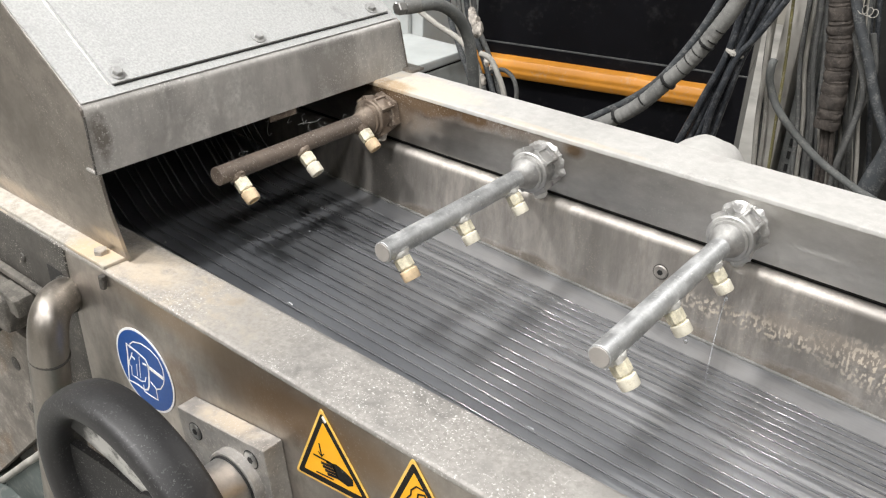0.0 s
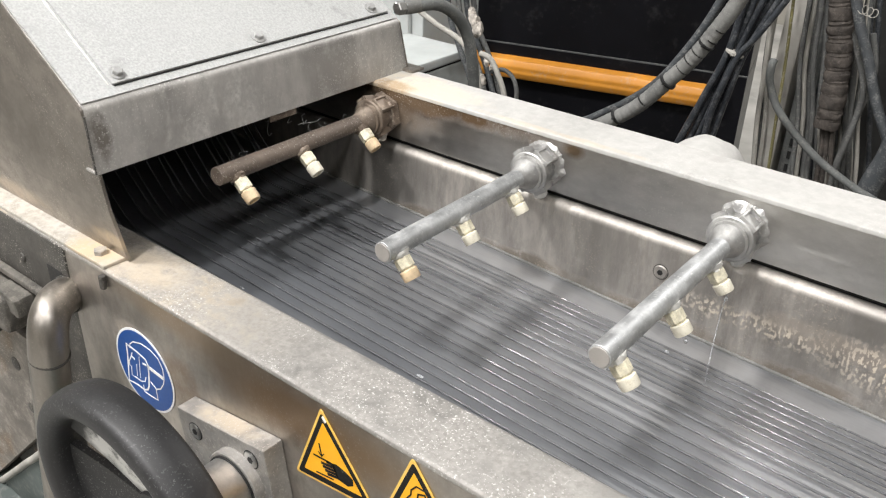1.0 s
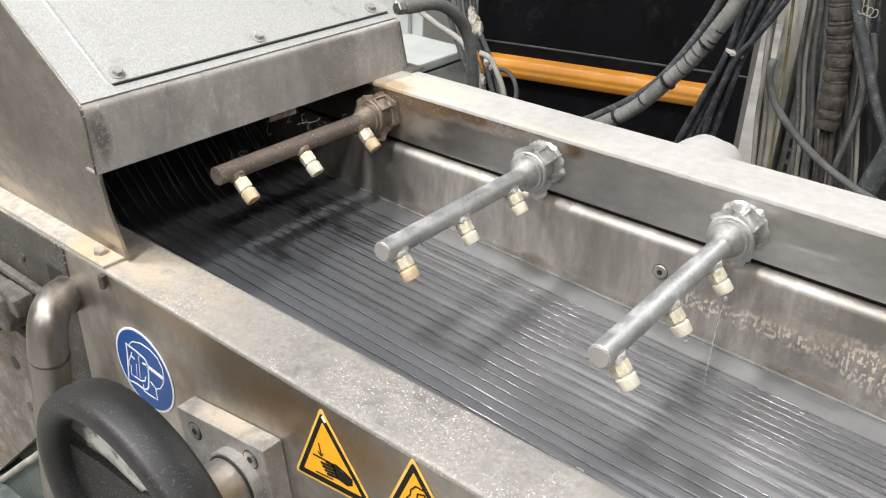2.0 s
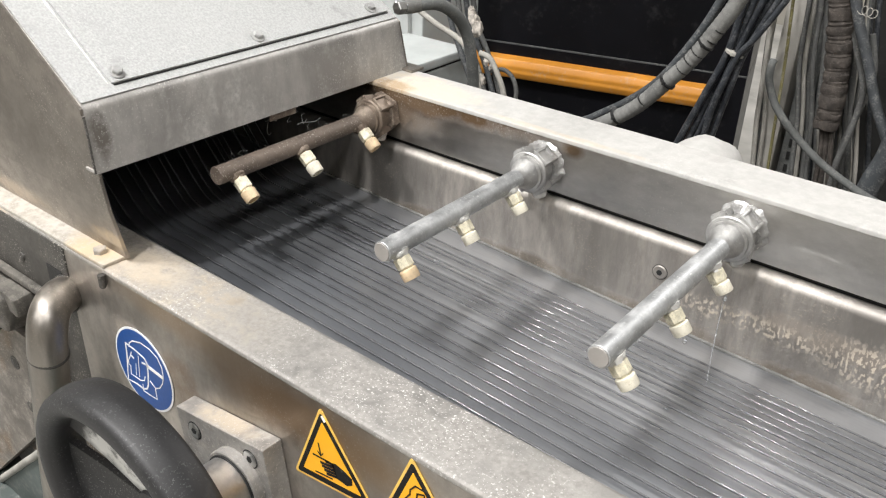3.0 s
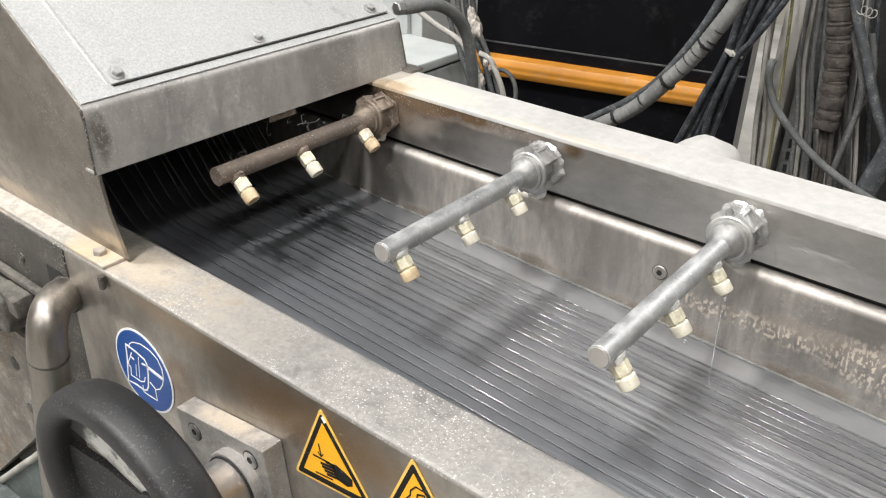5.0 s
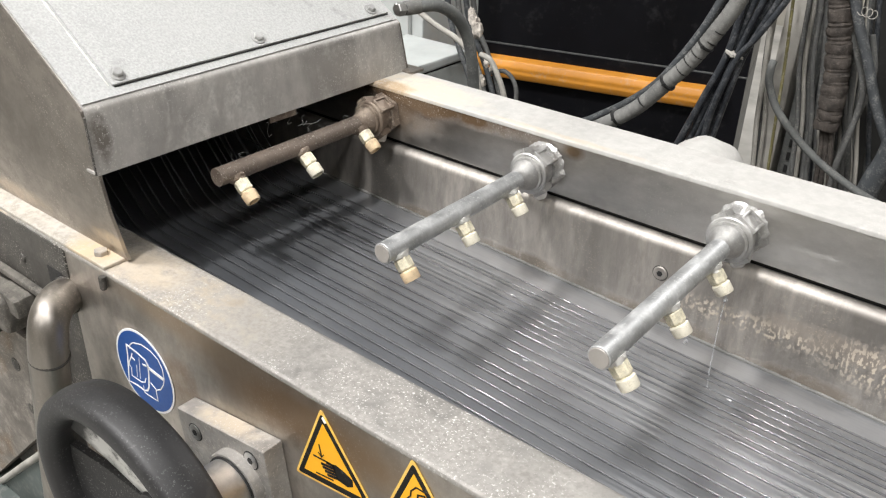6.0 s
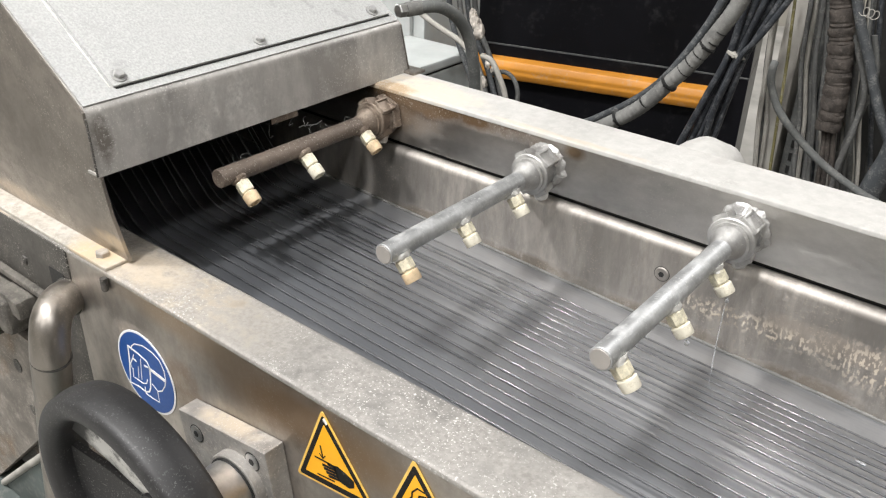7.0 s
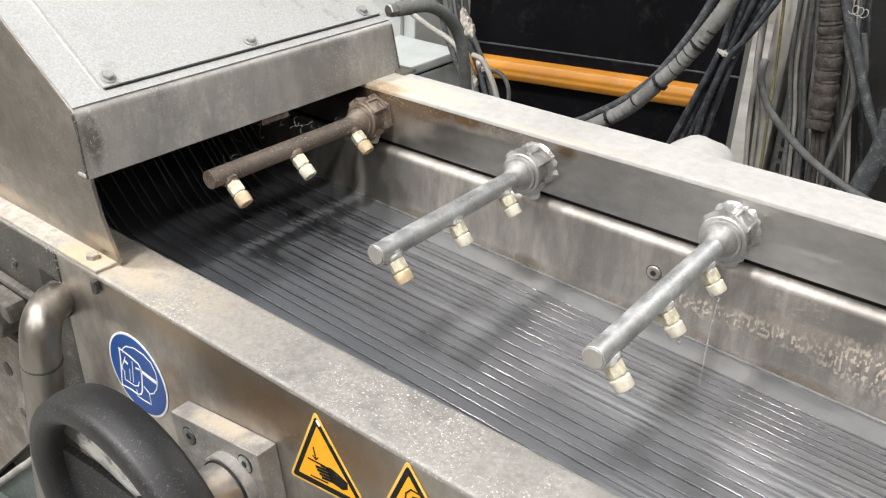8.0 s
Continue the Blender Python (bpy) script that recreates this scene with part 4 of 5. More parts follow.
# ---- machine body beside the chute ----
def left_side():
    f = thing("frame_beam", "dirty dark steel frame beam under the rim", "machine frame")
    part("beam", new_box(-1.7, -0.80, -0.002, 0.05, 1.02, 1.0985, bevel=0.002), M_IRON, f)
    part("lower_beam", new_box(-1.7, -0.80, 0.004, 0.05, 0.62, 1.02), M_IRON, f)
    # no opening here: a black box gives the slot's darkness
    part("slot", new_box(-0.842, -0.812, -0.0028, 0.0, 1.040, 1.064), M_GAP, f, "black patch drawn as a slot")
    for bx, bz in ((-1.02, 1.06), (-0.90, 1.05)):
        part("rivet", lathe(bmesh.new(), (bx, -0.0015, bz), (bx, -1, bz), [(0, 0.006), (0.002, 0.0055), (0.0035, 0.003)], 14), M_IRON, f, "", True)
    part("lower_lip", new_box(-1.7, -0.845, -0.012, -0.0025, 1.016, 1.024, bevel=0.002), M_CASTDUST, f, "dusty lower lip")
    c = thing("clamp_casting", "dust-caked iron clamp on the machine frame", "clamp")
    bm = new_box(-1.10, -0.905, -0.038, 0.003, 0.955, 1.004, bevel=0.009, segs=3)
    box(bm, -0.935, -0.885, -0.030, 0.003, 0.985, 1.010, 0.004)
    box(bm, -1.10, -0.96, -0.046, 0.003, 0.93, 0.962, 0.008)
    bmesh.ops.subdivide_edges(bm, edges=bm.edges, cuts=2, use_grid_fill=True)
    for v in bm.verts:
        v.co += Vector((noise.noise(v.co * 60), noise.noise(v.co * 60 + Vector((9, 0, 0))), noise.noise(v.co * 60 + Vector((0, 9, 0))))) * 0.0022
    part("body", bm, M_CASTDUST, c, "", True)
    part("bolt", lathe(bmesh.new(), (-0.985, -0.036, 0.983), (-0.985, -1, 0.983), [(0, 0.009), (0.007, 0.009), (0.008, 0.007)], 6), M_IRON, c)
    for bx, bz in ((-0.97, 0.955), (-1.03, 0.985), (-0.93, 0.965)):
        part("nut", lathe(bmesh.new(), (bx, -0.034, bz), (bx, -1, bz), [(0, 0.006), (0.012, 0.006), (0.013, 0.005)], 6), M_IRON, c)
    p = thing("lower_cover", "brown stained steel cover plate beside the handle", "cover plate")
    sheet = prism(bmesh.new(), [(-1.7, 0.93), (-0.885, 0.93), (-0.885, 0.828), (-0.967, 0.750), (-1.147, 0.577), (-1.7, 0.045)], 0.015, pose(0, 0.003, 0))
    part("plate", sheet, M_LOWER, p, "plate with a slanted lower edge")
    for bx, bz, br in ((-0.975, 0.868, 0.010), (-0.962, 0.802, 0.008)):
        part("plug", lathe(bmesh.new(), (bx, -0.0118, bz), (bx, -1, bz), [(0, br), (0.0012, br), (0.002, br * 0.8)], 16), M_IRON, p, "dark worn plug", True)
    part("edge_strip", new_box(-0.884, -0.872, -0.016, 0.003, 0.84, 0.945, bevel=0.002), M_LOWER, p, "worn edge strip")
    for bz in (0.905, 0.86):
        part("screw", lathe(bmesh.new(), (-0.915, -0.0115, bz), (-0.915, -1, bz), [(0, 0.006), (0.003, 0.0055), (0.004, 0.004)], 14), M_IRON, p, "", True)
    t = thing("base_cabinet", "teal grey painted machine base", "machine base")
    part("body", new_box(-1.7, -0.2, -0.25, 0.4, 0.0, 0.55, bevel=0.008), M_TEAL, t)
    part("gusset", prism(bmesh.new(), [(-1.153, 0.551), (-0.90, 0.781), (-0.86, 0.781), (-0.86, 0.551)], 0.014, pose(0, 0.002, 0)), M_TEAL, t, "slanted painted gusset")
    run = Vector((0.253, 0, 0.230)).normalized()
    edge = tube(bmesh.new(), [Vector((-1.153, -0.012, 0.552)) + run * k * 0.0342 + Vector((0, 0, 0.002 * noise.noise((k * 0.7, 2, 1)))) for k in range(11)], 0.0058, 10, 4)
    part("gusset_edge", edge, M_POST, t, "pale worn edge", True)


left_side()


# ---- behind the chute ----
def black_cabinet():
    m = pose(-0.8, 1.30, 0, 0, 0, 15)
    c = thing("black_machine_cabinet", "black painted machine cabinet with an orange rail", "machine cabinet", at=m)
    part("body", new_box(-1.6, 0.235, 0.004, 0.22, 0.0, 1.0085), M_BLACKCAB, c, "black lower body")
    part("upper_panel", new_box(-1.6, 0.235, 0.012, 0.22, 1.0105, 2.2, bevel=0.001), M_BLACKCAB, c, "black upper panel")
    part("seam", new_box(-1.6, 0.235, 0.009, 0.02, 1.0085, 1.0105), M_HOSEGREY, c, "dusty seam")
    rail = round_path([(0.004, 0.932), (-0.016, 0.938), (-0.022, 0.952), (-0.0205, 0.958), (-0.022, 0.966), (-0.016, 0.980), (0.004, 0.986)], 0.003, 3)
    part("orange_rail", extrude_x(bmesh.new(), rail, -1.6, 0.20, 8), M_ORANGE, c, "orange painted rail", True)


black_cabinet()


def cable(name, label, mat, pts, r, corrugate=0.0, pitch=0.008):
    ob = part(name, tube(bmesh.new(), pts, r, 14 if r > 0.008 else 10, 8, corrugate, pitch), mat, None, smooth=True)
    return tagged(ob, label, "hose" if r > 0.005 else "cable")


cable("corrugated_conduit", "grey dusty corrugated conduit tied with cable ties", M_CONDUIT, [(-0.377, 0.720, 1.349), (-0.392, 0.720, 1.302), (-0.413, 0.720, 1.262), (-0.439, 0.720, 1.219), (-0.469, 0.720, 1.181), (-0.510, 0.720, 1.134), (-0.565, 0.720, 1.092), (-0.620, 0.720, 1.052), (-0.660, 0.600, 0.980), (-0.680, 0.464, 0.960)], 0.0107, corrugate=0.00035)
cable("hose", "dark dusty rubber hose beside the conduit", M_HOSEDARK, [(-0.405, 0.750, 1.341), (-0.423, 0.750, 1.299), (-0.442, 0.750, 1.255), (-0.471, 0.750, 1.204), (-0.499, 0.750, 1.165), (-0.539, 0.750, 1.128), (-0.592, 0.750, 1.090), (-0.648, 0.750, 1.050), (-0.720, 0.600, 0.960), (-0.740, 0.464, 0.940)], 0.0060)
cable("black_cable", "black dusty cable tied into a bundle", M_CABLEBLACK, [(-0.414, 0.860, 1.347), (-0.431, 0.860, 1.280), (-0.442, 0.860, 1.200), (-0.465, 0.860, 1.130), (-0.493, 0.860, 1.049), (-0.512, 0.860, 0.990)], 0.0054)
cable("black_cable", "black dusty cable tied into a bundle", M_CABLEBLACK, [(-0.402, 0.870, 1.347), (-0.421, 0.870, 1.280), (-0.438, 0.870, 1.199), (-0.459, 0.870, 1.129), (-0.482, 0.870, 1.049), (-0.499, 0.870, 0.991)], 0.0059)
cable("black_cable", "black dusty cable tied into a bundle", M_CABLEBLACK, [(-0.384, 0.860, 1.351), (-0.405, 0.860, 1.284), (-0.428, 0.860, 1.203), (-0.446, 0.860, 1.135), (-0.466, 0.860, 1.057), (-0.479, 0.860, 1.000)], 0.0045)
cable("black_cable", "black dusty cable tied into a bundle", M_CABLEBLACK, [(-0.374, 0.870, 1.351), (-0.398, 0.870, 1.283), (-0.425, 0.870, 1.202), (-0.441, 0.870, 1.134), (-0.457, 0.870, 1.056), (-0.468, 0.870, 1.000)], 0.0054)
cable("black_cable", "black dusty cable tied into a bundle", M_CABLEBLACK, [(-0.360, 0.860, 1.354), (-0.384, 0.860, 1.287), (-0.416, 0.860, 1.206), (-0.430, 0.860, 1.139), (-0.443, 0.860, 1.063), (-0.452, 0.860, 1.008)], 0.0045)
cable("black_cable", "black cable leaving the tied bundle", M_CABLEBLACK, [(-0.358, 0.850, 1.319), (-0.376, 0.850, 1.279), (-0.402, 0.850, 1.231), (-0.421, 0.850, 1.203), (-0.432, 0.850, 1.171), (-0.446, 0.850, 1.115), (-0.454, 0.850, 1.049)], 0.0044)
cable("grey_cable", "thin dusty cable running down the post", M_CABLEPALE, [(-0.422, 0.930, 1.330), (-0.415, 0.930, 1.267), (-0.407, 0.930, 1.175), (-0.402, 0.930, 1.086), (-0.392, 0.930, 1.002), (-0.383, 0.930, 0.903)], 0.0038)
cable("grey_cable", "thin dusty cable running down the post", M_CABLEPALE, [(-0.418, 0.938, 1.329), (-0.411, 0.938, 1.266), (-0.407, 0.938, 1.174), (-0.393, 0.938, 1.086), (-0.386, 0.938, 1.002), (-0.377, 0.938, 0.902)], 0.0033)
cable("grey_cable", "thin dusty cable running down the post", M_CABLEGREY, [(-0.425, 0.9415, 1.322), (-0.418, 0.9415, 1.257), (-0.412, 0.9415, 1.163), (-0.399, 0.9415, 1.072), (-0.391, 0.9415, 0.988), (-0.382, 0.9415, 0.886)], 0.0029)
cable("grey_cable", "thin dusty cable running down the post", M_CABLEGREY, [(-0.355, 0.930, 1.338), (-0.347, 0.930, 1.278), (-0.339, 0.930, 1.190), (-0.322, 0.930, 1.107), (-0.311, 0.930, 1.027), (-0.300, 0.930, 0.932)], 0.0037)
cable("grey_cable", "thin dusty cable running down the post", M_CABLEGREY, [(-0.350, 0.938, 1.338), (-0.342, 0.938, 1.277), (-0.327, 0.938, 1.190), (-0.317, 0.938, 1.106), (-0.301, 0.938, 1.027), (-0.290, 0.938, 0.933)], 0.0037)
cable("grey_cable", "thin dusty cable running down the post", M_CABLEPALE, [(-0.369, 0.946, 1.335), (-0.361, 0.946, 1.273), (-0.355, 0.946, 1.183), (-0.339, 0.946, 1.098), (-0.330, 0.946, 1.016), (-0.319, 0.946, 0.919)], 0.0033)
cable("grey_cable", "thin dusty cable running down the post", M_CABLEPALE, [(-0.341, 0.930, 1.340), (-0.332, 0.930, 1.280), (-0.319, 0.930, 1.194), (-0.310, 0.930, 1.110), (-0.295, 0.930, 1.031), (-0.284, 0.930, 0.938)], 0.0037)
cable("grey_cable", "thin dusty cable running down the post", M_CABLEGREY, [(-0.319, 0.938, 1.342), (-0.310, 0.938, 1.283), (-0.298, 0.938, 1.196), (-0.278, 0.938, 1.116), (-0.264, 0.938, 1.038), (-0.252, 0.938, 0.946)], 0.0037)
cable("grey_cable", "thin dusty cable running down the post", M_CABLEGREY, [(-0.313, 0.946, 1.342), (-0.304, 0.946, 1.282), (-0.288, 0.946, 1.197), (-0.275, 0.946, 1.114), (-0.258, 0.946, 1.037), (-0.246, 0.946, 0.945)], 0.0047)
cable("grey_cable", "thin dusty cable running down the post", M_CABLEGREY, [(-0.372, 0.930, 1.336), (-0.364, 0.930, 1.275), (-0.358, 0.930, 1.186), (-0.342, 0.930, 1.101), (-0.333, 0.930, 1.020), (-0.322, 0.930, 0.925)], 0.0037)
cable("grey_cable", "thin dusty cable running down the post", M_CABLEGREY, [(-0.372, 0.970, 1.331), (-0.364, 0.970, 1.269), (-0.354, 0.970, 1.177), (-0.338, 0.970, 1.091), (-0.326, 0.970, 1.009), (-0.315, 0.970, 0.911)], 0.0049)
cable("grey_cable", "thin dusty cable running down the post", M_HOSEGREY, [(-0.331, 0.982, 1.335), (-0.321, 0.982, 1.274), (-0.311, 0.982, 1.184), (-0.282, 0.982, 1.102), (-0.270, 0.982, 1.022), (-0.258, 0.982, 0.926)], 0.0057)
cable("grey_cable", "thin dusty cable running down the post", M_CABLEBLACK, [(-0.376, 0.994, 1.328), (-0.368, 0.994, 1.264), (-0.349, 0.994, 1.173), (-0.343, 0.994, 1.083), (-0.322, 0.994, 1.002), (-0.311, 0.994, 0.903)], 0.0045)
cable("grey_cable", "thin dusty cable running down the post", M_CABLEPALE, [(-0.312, 1.006, 1.335), (-0.303, 1.006, 1.273), (-0.288, 1.006, 1.183), (-0.275, 1.006, 1.097), (-0.258, 1.006, 1.017), (-0.245, 1.006, 0.922)], 0.0034)
cable("grey_cable", "thin dusty cable running down the post", M_CABLEGREY, [(-0.338, 1.018, 1.330), (-0.329, 1.018, 1.266), (-0.319, 1.018, 1.174), (-0.306, 1.018, 1.086), (-0.294, 1.018, 1.003), (-0.281, 1.018, 0.904)], 0.0055)
cable("grey_cable", "thin dusty cable running down the post", M_HOSEGREY, [(-0.323, 0.970, 1.338), (-0.313, 0.970, 1.277), (-0.295, 0.970, 1.190), (-0.282, 0.970, 1.106), (-0.263, 0.970, 1.028), (-0.250, 0.970, 0.934)], 0.0048)
cable("grey_cable", "thin dusty cable running down the post", M_CABLEBLACK, [(-0.368, 0.982, 1.330), (-0.360, 0.982, 1.267), (-0.340, 0.982, 1.178), (-0.331, 0.982, 1.090), (-0.310, 0.982, 1.010), (-0.298, 0.982, 0.912)], 0.0045)
cable("grey_cable", "thin dusty cable running down the post", M_CABLEPALE, [(-0.323, 0.994, 1.335), (-0.314, 0.994, 1.273), (-0.301, 0.994, 1.183), (-0.293, 0.994, 1.096), (-0.278, 0.994, 1.015), (-0.266, 0.994, 0.919)], 0.0060)
cable("grey_cable", "thin dusty cable running down the post", M_CABLEGREY, [(-0.363, 1.006, 1.328), (-0.355, 1.006, 1.264), (-0.346, 1.006, 1.171), (-0.331, 1.006, 1.083), (-0.320, 1.006, 0.999), (-0.308, 1.006, 0.899)], 0.0062)
cable("grey_cable", "thin dusty cable running down the post", M_HOSEGREY, [(-0.310, 1.018, 1.333), (-0.301, 1.018, 1.271), (-0.288, 1.018, 1.181), (-0.261, 1.018, 1.098), (-0.247, 1.018, 1.016), (-0.234, 1.018, 0.921)], 0.0037)
cable("grey_cable", "thin dusty cable running down the post", M_CABLEBLACK, [(-0.290, 0.970, 1.342), (-0.281, 0.970, 1.282), (-0.266, 0.970, 1.196), (-0.252, 0.970, 1.113), (-0.235, 0.970, 1.036), (-0.222, 0.970, 0.944)], 0.0038)
cable("grey_cable", "thin dusty cable running down the post", M_CABLEPALE, [(-0.344, 0.982, 1.333), (-0.335, 0.982, 1.271), (-0.324, 0.982, 1.181), (-0.305, 0.982, 1.096), (-0.292, 0.982, 1.015), (-0.279, 0.982, 0.919)], 0.0049)
cable("grey_cable", "thin dusty cable running down the post", M_CABLEGREY, [(-0.338, 0.994, 1.333), (-0.329, 0.994, 1.270), (-0.318, 0.994, 1.180), (-0.309, 0.994, 1.092), (-0.296, 0.994, 1.010), (-0.283, 0.994, 0.913)], 0.0061)
cable("grey_cable", "thin dusty cable running down the post", M_HOSEGREY, [(-0.310, 1.006, 1.335), (-0.301, 1.006, 1.273), (-0.289, 1.006, 1.183), (-0.280, 1.006, 1.096), (-0.266, 1.006, 1.015), (-0.253, 1.006, 0.919)], 0.0035)
cable("grey_cable", "thin dusty cable running down the post", M_CABLEBLACK, [(-0.312, 1.018, 1.333), (-0.303, 1.018, 1.271), (-0.288, 1.018, 1.181), (-0.284, 1.018, 1.092), (-0.268, 1.018, 1.010), (-0.254, 1.018, 0.913)], 0.0049)
cable("grey_cable", "thin dusty cable running down the post", M_CABLEPALE, [(-0.318, 0.970, 1.338), (-0.309, 0.970, 1.278), (-0.290, 0.970, 1.191), (-0.280, 0.970, 1.106), (-0.260, 0.970, 1.028), (-0.248, 0.970, 0.935)], 0.0047)
cable("yellow_cable", "yellow-green earth cable on the post", M_CABLEYEL, [(-0.385, 0.910, 1.322), (-0.381, 0.910, 1.276), (-0.373, 0.910, 1.187), (-0.368, 0.910, 1.100), (-0.362, 0.910, 1.008), (-0.355, 0.910, 0.921)], 0.0023)
cable("brown_conduit", "brown corrugated hose thick with dust", M_BROWNHOSE, [(-0.324, 0.900, 1.339), (-0.314, 0.900, 1.288), (-0.303, 0.900, 1.236), (-0.296, 0.900, 1.189), (-0.293, 0.900, 1.152), (-0.293, 0.900, 1.109)], 0.0166, corrugate=0.0006, pitch=0.0062)
cable("brown_cable", "brown dusty cable hanging out of the hose", M_BROWNHOSE, [(-0.299, 0.900, 1.117), (-0.292, 0.900, 1.078), (-0.288, 0.900, 1.025), (-0.283, 0.900, 0.950)], 0.0037)
cable("brown_cable", "brown dusty cable hanging out of the hose", M_BROWNHOSE, [(-0.293, 0.900, 1.118), (-0.286, 0.900, 1.080), (-0.280, 0.900, 1.028), (-0.272, 0.900, 0.954)], 0.0037)
cable("brown_cable", "brown dusty cable hanging out of the hose", M_BROWNHOSE, [(-0.287, 0.900, 1.119), (-0.279, 0.900, 1.082), (-0.270, 0.900, 1.030), (-0.259, 0.900, 0.958)], 0.0037)
cable("loop_cable", "grey cable hanging in a loop", M_HOSEGREY, [(-0.3705, 0.846, 1.204), (-0.370, 0.840, 1.197), (-0.368, 0.840, 1.175), (-0.350, 0.840, 1.141), (-0.319, 0.840, 1.111), (-0.276, 0.840, 1.080), (-0.224, 0.840, 1.055), (-0.167, 0.840, 1.036)], 0.0057)
cable("grey_hose", "grey dusty hose beside the cables", M_HOSEDARK, [(-0.302, 0.880, 1.323), (-0.280, 0.880, 1.267), (-0.256, 0.880, 1.218), (-0.230, 0.880, 1.160), (-0.200, 0.880, 1.110), (-0.168, 0.880, 1.060)], 0.0070)
cable("grey_cable", "grey cable crossing the bundle", M_CABLEGREY, [(-0.303, 0.900, 1.275), (-0.278, 0.900, 1.225), (-0.257, 0.900, 1.173), (-0.258, 0.900, 1.118), (-0.266, 0.900, 1.059), (-0.268, 0.900, 1.003)], 0.0045)
cable("grey_cable", "grey cable crossing the bundle", M_CABLEGREY, [(-0.266, 0.910, 1.249), (-0.251, 0.910, 1.197), (-0.257, 0.910, 1.137), (-0.267, 0.910, 1.082), (-0.264, 0.910, 1.020)], 0.0041)
cable("thick_hose", "thick dark rubber hose beside the post", M_HOSEDARK, [(-0.196, 0.880, 1.161), (-0.198, 0.880, 1.102), (-0.209, 0.880, 1.056), (-0.216, 0.880, 1.009), (-0.218, 0.880, 0.952)], 0.0153)
cable("elbow_hose", "grey rubber hose leaving the hood fitting", M_HOSEGREY, [(-0.747, 0.475, 1.277), (-0.739, 0.500, 1.277), (-0.725, 0.530, 1.276), (-0.716, 0.560, 1.257), (-0.711, 0.580, 1.226), (-0.705, 0.585, 1.190), (-0.704, 0.590, 1.147), (-0.710, 0.600, 1.108)], 0.0084)
cable("dusty_cable", "dusty thin cable by the grey box", M_CABLEPALE, [(-0.884, 0.680, 1.214), (-0.845, 0.680, 1.198), (-0.805, 0.680, 1.185), (-0.780, 0.680, 1.166), (-0.763, 0.680, 1.129), (-0.755, 0.680, 1.085)], 0.0046)
cable("dusty_cable", "dusty thin cable by the grey box", M_HOSEDARK, [(-0.925, 0.800, 1.242), (-0.919, 0.800, 1.196), (-0.908, 0.800, 1.159), (-0.890, 0.800, 1.123), (-0.871, 0.800, 1.087), (-0.853, 0.800, 1.039)], 0.0051)
cable("dusty_cable", "dusty thin cable by the grey box", M_CABLEGREY, [(-0.919, 0.820, 1.240), (-0.912, 0.820, 1.194), (-0.901, 0.820, 1.157), (-0.880, 0.820, 1.121), (-0.861, 0.820, 1.084), (-0.843, 0.820, 1.036)], 0.0051)
cable("dusty_cable", "dusty thin cable by the grey box", M_HOSEDARK, [(-0.917, 0.840, 1.238), (-0.910, 0.840, 1.191), (-0.898, 0.840, 1.153), (-0.876, 0.840, 1.117), (-0.857, 0.840, 1.080), (-0.839, 0.840, 1.032)], 0.0051)
cable("dusty_cable", "dusty thin cable by the grey box", M_CABLEGREY, [(-0.916, 0.860, 1.235), (-0.909, 0.860, 1.188), (-0.897, 0.860, 1.150), (-0.876, 0.860, 1.113), (-0.856, 0.860, 1.076), (-0.838, 0.860, 1.027)], 0.0052)
cable("dusty_cable", "dusty thin cable in a loop", M_CABLEPALE, [(-0.789, 0.720, 1.156), (-0.769, 0.720, 1.151), (-0.754, 0.720, 1.131), (-0.741, 0.720, 1.106), (-0.734, 0.720, 1.079)], 0.0046)
cable("dusty_cable", "dusty thin cable in a loop", M_CABLEGREY, [(-0.779, 0.740, 1.123), (-0.757, 0.740, 1.131), (-0.739, 0.740, 1.124), (-0.729, 0.740, 1.104), (-0.729, 0.740, 1.075)], 0.0037)


# ---- post, box, dome ----
M_DARKBACK = plain("dark_backing_sheet", (0.018, 0.018, 0.017), 0.6, 0.4, 6, dust=0.2, dust_colour=(0.08, 0.078, 0.072))

def cable_post():
    p = thing("cable_post", "dusty grey steel post with a slotted cable channel", "post", at=pose(-0.372, 0.955, 0))
    part("post", new_box(-0.030, 0.000, 0.0, 0.05, 0, 2.4, bevel=0.003), M_POST, p)
    part("channel", new_box(0.006, 0.034, 0.015, 0.05, 0, 2.4, bevel=0.001), M_HOSEGREY, p, "grey slotted cable channel")
    # slots are black bars laid on the channel, for their shade
    for k in range(26):
        part("slot", new_box(0.016, 0.021, 0.0125, 0.0155, 0.80 + 0.022 * k, 0.812 + 0.022 * k), M_GAP, p)


def grey_box():
    g = thing("grey_enclosure", "pale grey metal enclosure with a dark lid seam", "enclosure")
    part("body", new_box(-1.085, -0.94, 0.66, 0.885, 0.80, 1.078, bevel=0.003), M_GREYPAINT, g)
    part("gap_strip", new_box(-1.083, -0.942, 0.662, 0.883, 1.078, 1.083), M_GAP, g)
    part("lid", new_box(-1.089, -0.936, 0.656, 0.889, 1.083, 1.10, bevel=0.004), M_GREYPAINT, g, "dusty lid")
    part("type_plate", new_box(-0.9402, -0.9392, 0.80, 0.845, 1.01, 1.045), M_HOSEGREY, g, "small grey plate")
    part("bracket", new_box(-1.05, -0.97, 0.72, 0.82, 0.0, 0.80), M_IRON, g, "floor bracket")


